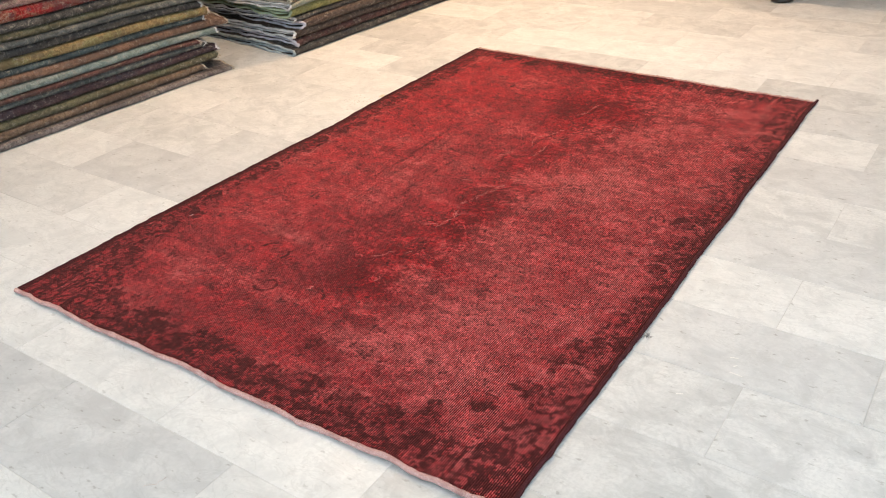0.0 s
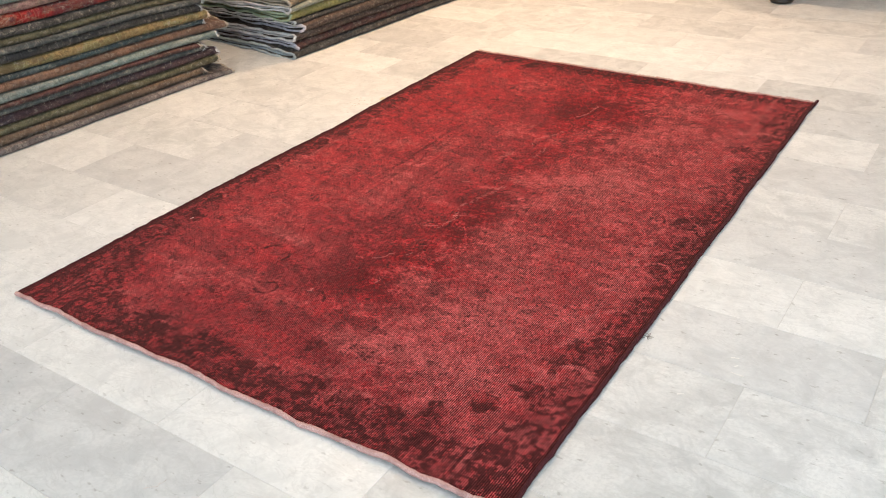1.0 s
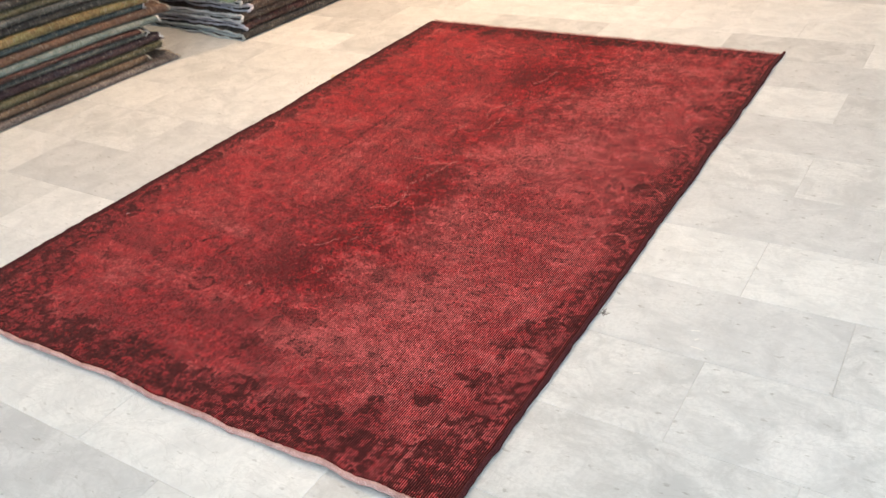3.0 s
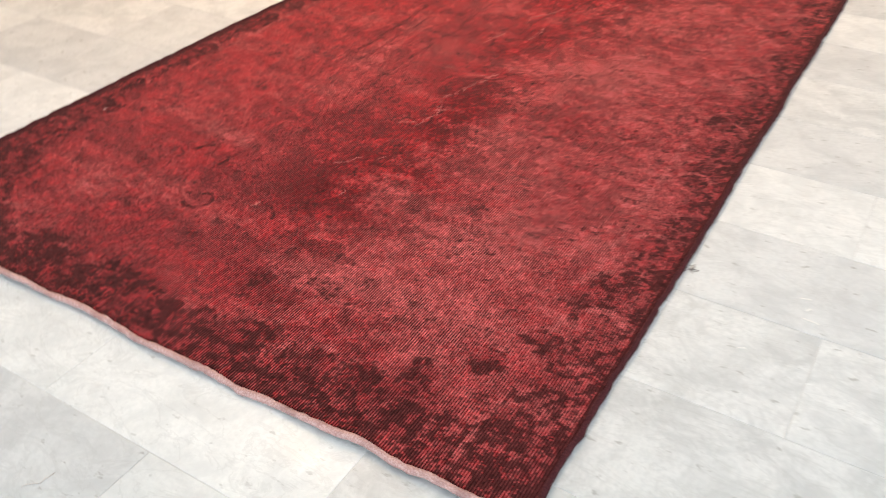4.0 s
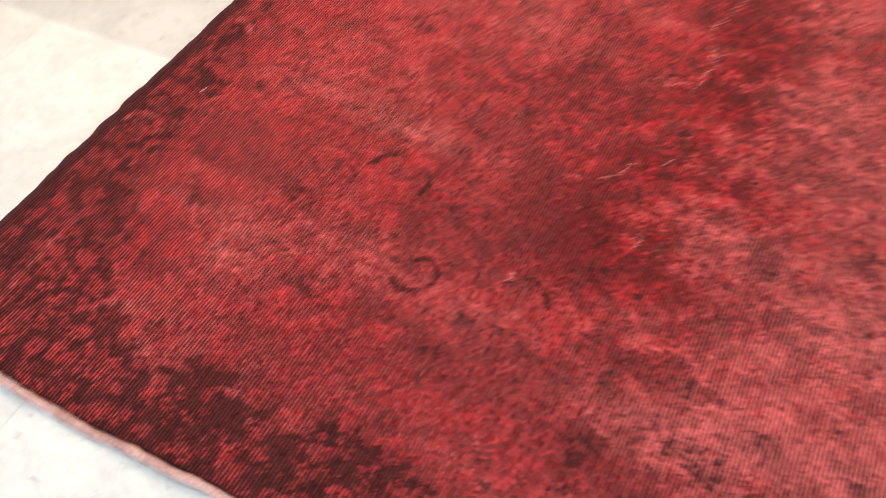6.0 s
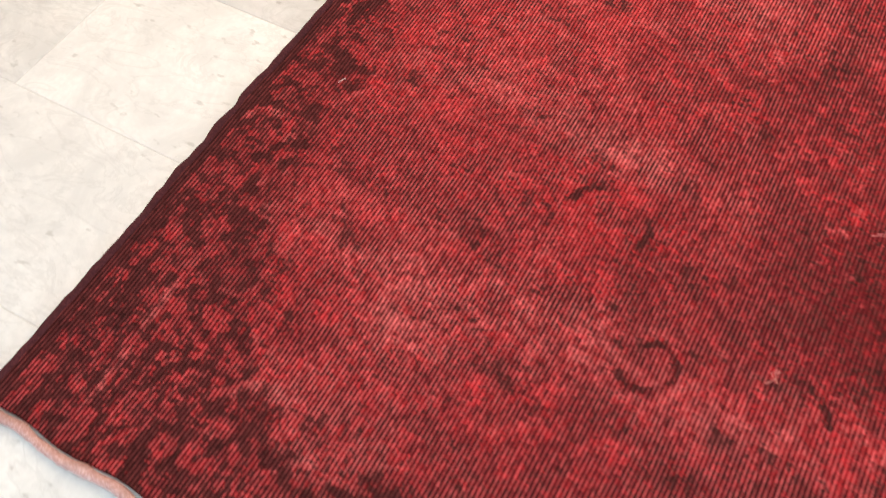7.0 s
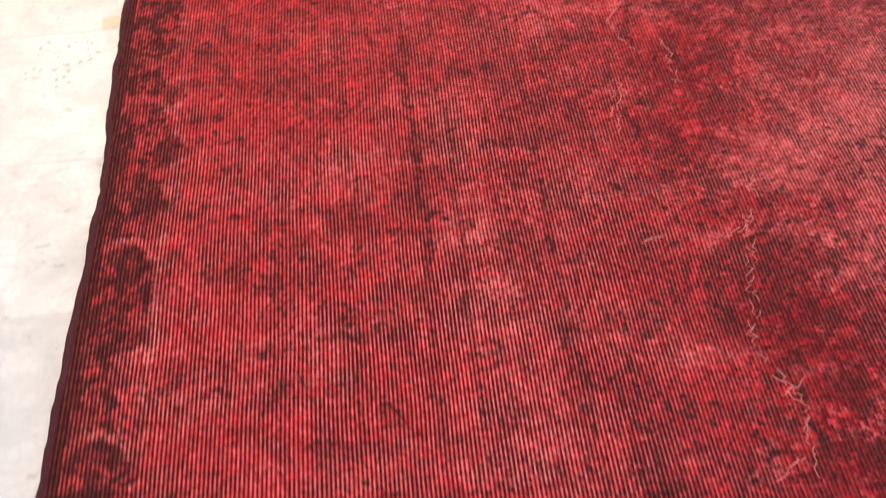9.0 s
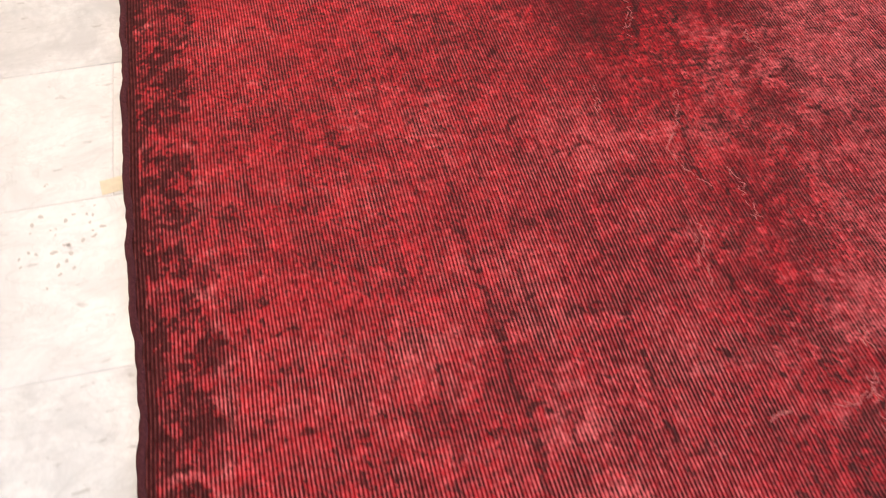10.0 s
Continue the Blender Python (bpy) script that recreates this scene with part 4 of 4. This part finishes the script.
WIDER = {-1: -0.678, 0: -0.352, 1: -0.015, 2: 0.285, 3: 0.612, 4: 0.940, 5: 1.19}     # rows whose edge lies off the even pitch
SHIFTED = {(1, -0.94): -0.86, (1, -1.55): -1.60, (0, -1.23): -1.25}     # joints of the courses beside the stacks
rng = random.Random(17)
slab = {}


def tile_mesh(key, sx, sy):
    if key not in slab:
        bm = box(bmesh.new(), (-sx / 2, -sy / 2, -0.012), (sx / 2, sy / 2, 0.0))
        top = [e for e in bm.edges if all(abs(p.co.z) < 1e-6 for p in e.verts)]
        bmesh.ops.bevel(bm, geom=top, offset=0.0009, segments=1, affect='EDGES')
        me = bpy.data.meshes.new("tile")
        bm.to_mesh(me)
        bm.free()
        slab[key] = me
    return slab[key]


SWING = radians(-0.5)       # the courses run half a degree off the rug
PIVOT = (1.22, -0.376)


def laid(xx, yy):
    dx, dy = xx - PIVOT[0], yy - PIVOT[1]
    return PIVOT[0] + dx * math.cos(SWING) - dy * math.sin(SWING), PIVOT[1] + dx * math.sin(SWING) + dy * math.cos(SWING)


tiles, rest = [], {"white": [], "mid": [], "grey": []}
for k in range(-19, 26):
    rows_at = [-0.376 + ROW * q for q in (k, k + 1)]
    phase = 1.222 if k % 2 == 0 else 1.508
    for n in range(-9, 12):
        x0, x1 = [SHIFTED.get((k % 2, round(q, 2)), q) if k < 3 else q for q in (phase + LONG * (n - 4), phase + LONG * (n - 3))]
        if rows_at[0] < Y0 or rows_at[1] > Y1 or x1 < X0 + 0.1 or x0 > X1 - 0.1:
            continue
        x0, x1 = max(x0, X0), min(x1, X1)
        # the courses beside the stacks are laid a little wider
        y0, y1 = [WIDER.get(q, r) for q, r in zip((k, k + 1), rows_at)] if (x0 + x1) / 2 < -0.2 else rows_at
        roll_ = rng.random()
        kind = "grey" if (k, n) in GREYS else "white" if (k, n) in WHITES else "mid" if (k, n) in CLOUDED else "white" if roll_ < 0.50 else "mid" if roll_ < 0.94 else "grey"
        dz = rng.uniform(-0.0006, 0.0)
        nearby = -2.4 < (x0 + x1) / 2 < 2.5 and -2.6 < y0 < 4.2
        (tiles if nearby and x1 - x0 > LONG - 0.1 else rest[kind]).append((x0, x1, y0, y1, dz, kind))
STONE = {"white": WHITE_MARBLE, "mid": MID_MARBLE, "grey": GREY_MARBLE}
for x0, x1, y0, y1, dz, kind in tiles:
    base_me = tile_mesh((kind, round(x1 - x0, 4), round(y1 - y0, 4)), x1 - x0 - 2 * JOINT, y1 - y0 - 2 * JOINT)
    if not base_me.materials:
        base_me.materials.append(STONE[kind])
    ob = new("tile", base_me)
    ob.location, ob.rotation_euler = (*laid((x0 + x1) / 2, (y0 + y1) / 2), dz), (0, 0, SWING)
    ob.parent = floor
for kind, rows in rest.items():
    bm = bmesh.new()
    for x0, x1, y0, y1, dz, _ in rows:
        box(bm, (x0 + JOINT, y0 + JOINT, -0.012), (x1 - JOINT, y1 - JOINT, dz))
    for p in bm.verts:
        p.co.x, p.co.y = laid(p.co.x, p.co.y)
    tagged(part("tile_field", bm, STONE[kind], floor), kind="stuff")

# small flecks and pits in the stone beside the rug
rng = random.Random(23)
bm = bmesh.new()
for q in range(34):
    cx, cy = rng.gauss(-1.01, 0.035), rng.gauss(0.555, 0.05)
    if cx > -0.935:
        continue
    r, turn = rng.uniform(0.0015, 0.0042), rng.uniform(0, 3)
    ring_v = []
    for k in range(7):
        a = 2 * math.pi * k / 7
        rr = r * rng.uniform(0.6, 1.2)
        ring_v.append(bm.verts.new((cx + rr * 1.6 * math.cos(a) * math.cos(turn) - rr * math.sin(a) * math.sin(turn), cy + rr * 1.6 * math.cos(a) * math.sin(turn) + rr * math.sin(a) * math.cos(turn), 0.0006)))
    bm.faces.new(ring_v)
tagged(part("stone_pits", bm, plain("pit_grime", (0.52, 0.51, 0.48), 0.9), floor), kind="stuff")

# ---- small litter ----
TAPE = plain("yellowed_tape", (0.66, 0.60, 0.44), 0.6, 90)
LINT = yarn("pale_lint", (0.72, 0.66, 0.62), (0.55, 0.48, 0.46), 400)
DUST = yarn("grey_dust_lint", (0.24, 0.22, 0.21), (0.14, 0.13, 0.13), 400)
CHALK = plain("white_chip", (0.82, 0.82, 0.80), 0.8, 120)
tape = part("tape_scrap", box(bmesh.new(), (-0.018, -0.016, 0), (0.018, 0.016, 0.0006)), TAPE)
tape.location, tape.rotation_euler = (-0.932, 0.652, 0.0003), (0, 0, 0.15)
tagged(tape, "small scrap of yellowed tape stuck to the marble beside the rug", "tape")


def lint(name, label, category, at, z, material, strands, size, seed):
    r_ = random.Random(seed)
    bm = bmesh.new()
    for k in range(strands):
        a = r_.uniform(0, 6.28)
        p = Vector((0, 0, 0.0008))
        pts = [p.copy()]
        for q in range(5):
            a += r_.uniform(-0.9, 0.9)
            p = p + Vector((math.cos(a), math.sin(a), r_.uniform(-0.2, 0.35))) * size / 5
            p.z = max(p.z, 0.0008)
            pts.append(p.copy())
        tube(bm, pts, 0.0007, 4)
    ob = smooth(part(name, bm, material))
    ob.location = (at[0], at[1], z)
    return tagged(ob, label, category)


lint("lint", "short pale thread of lint lying on the red rug", "lint", (-0.797, -0.725), 0.0085, LINT, 1, 0.014, 1)
lint("lint", "grey tuft of dust caught at the rug's bound edge", "lint", (0.922, -0.590), 0.0002, DUST, 9, 0.020, 2)
lint("lint", "pale wisp of lint on the marble floor", "lint", (0.165, -1.706), 0.0002, LINT, 2, 0.03, 3)
for n, (cx, cy, ln, turn) in enumerate(((1.163, -0.567, 0.022, 0.3), (1.188, -0.634, 0.034, -0.1), (1.176, -0.600, 0.012, 0.9), (1.089, -0.783, 0.018, 0.5))):
    bm = box(bmesh.new(), (-ln / 2, -0.0022, 0), (ln / 2, 0.0022, 0.0012), 0.0005)
    ob = part("paint_chip", bm, CHALK)
    ob.location, ob.rotation_euler = (cx, cy, 0.0002), (0, 0, turn)
    tagged(ob, "tiny white paint chip on the marble floor", "paint chip", "white chips on the floor")
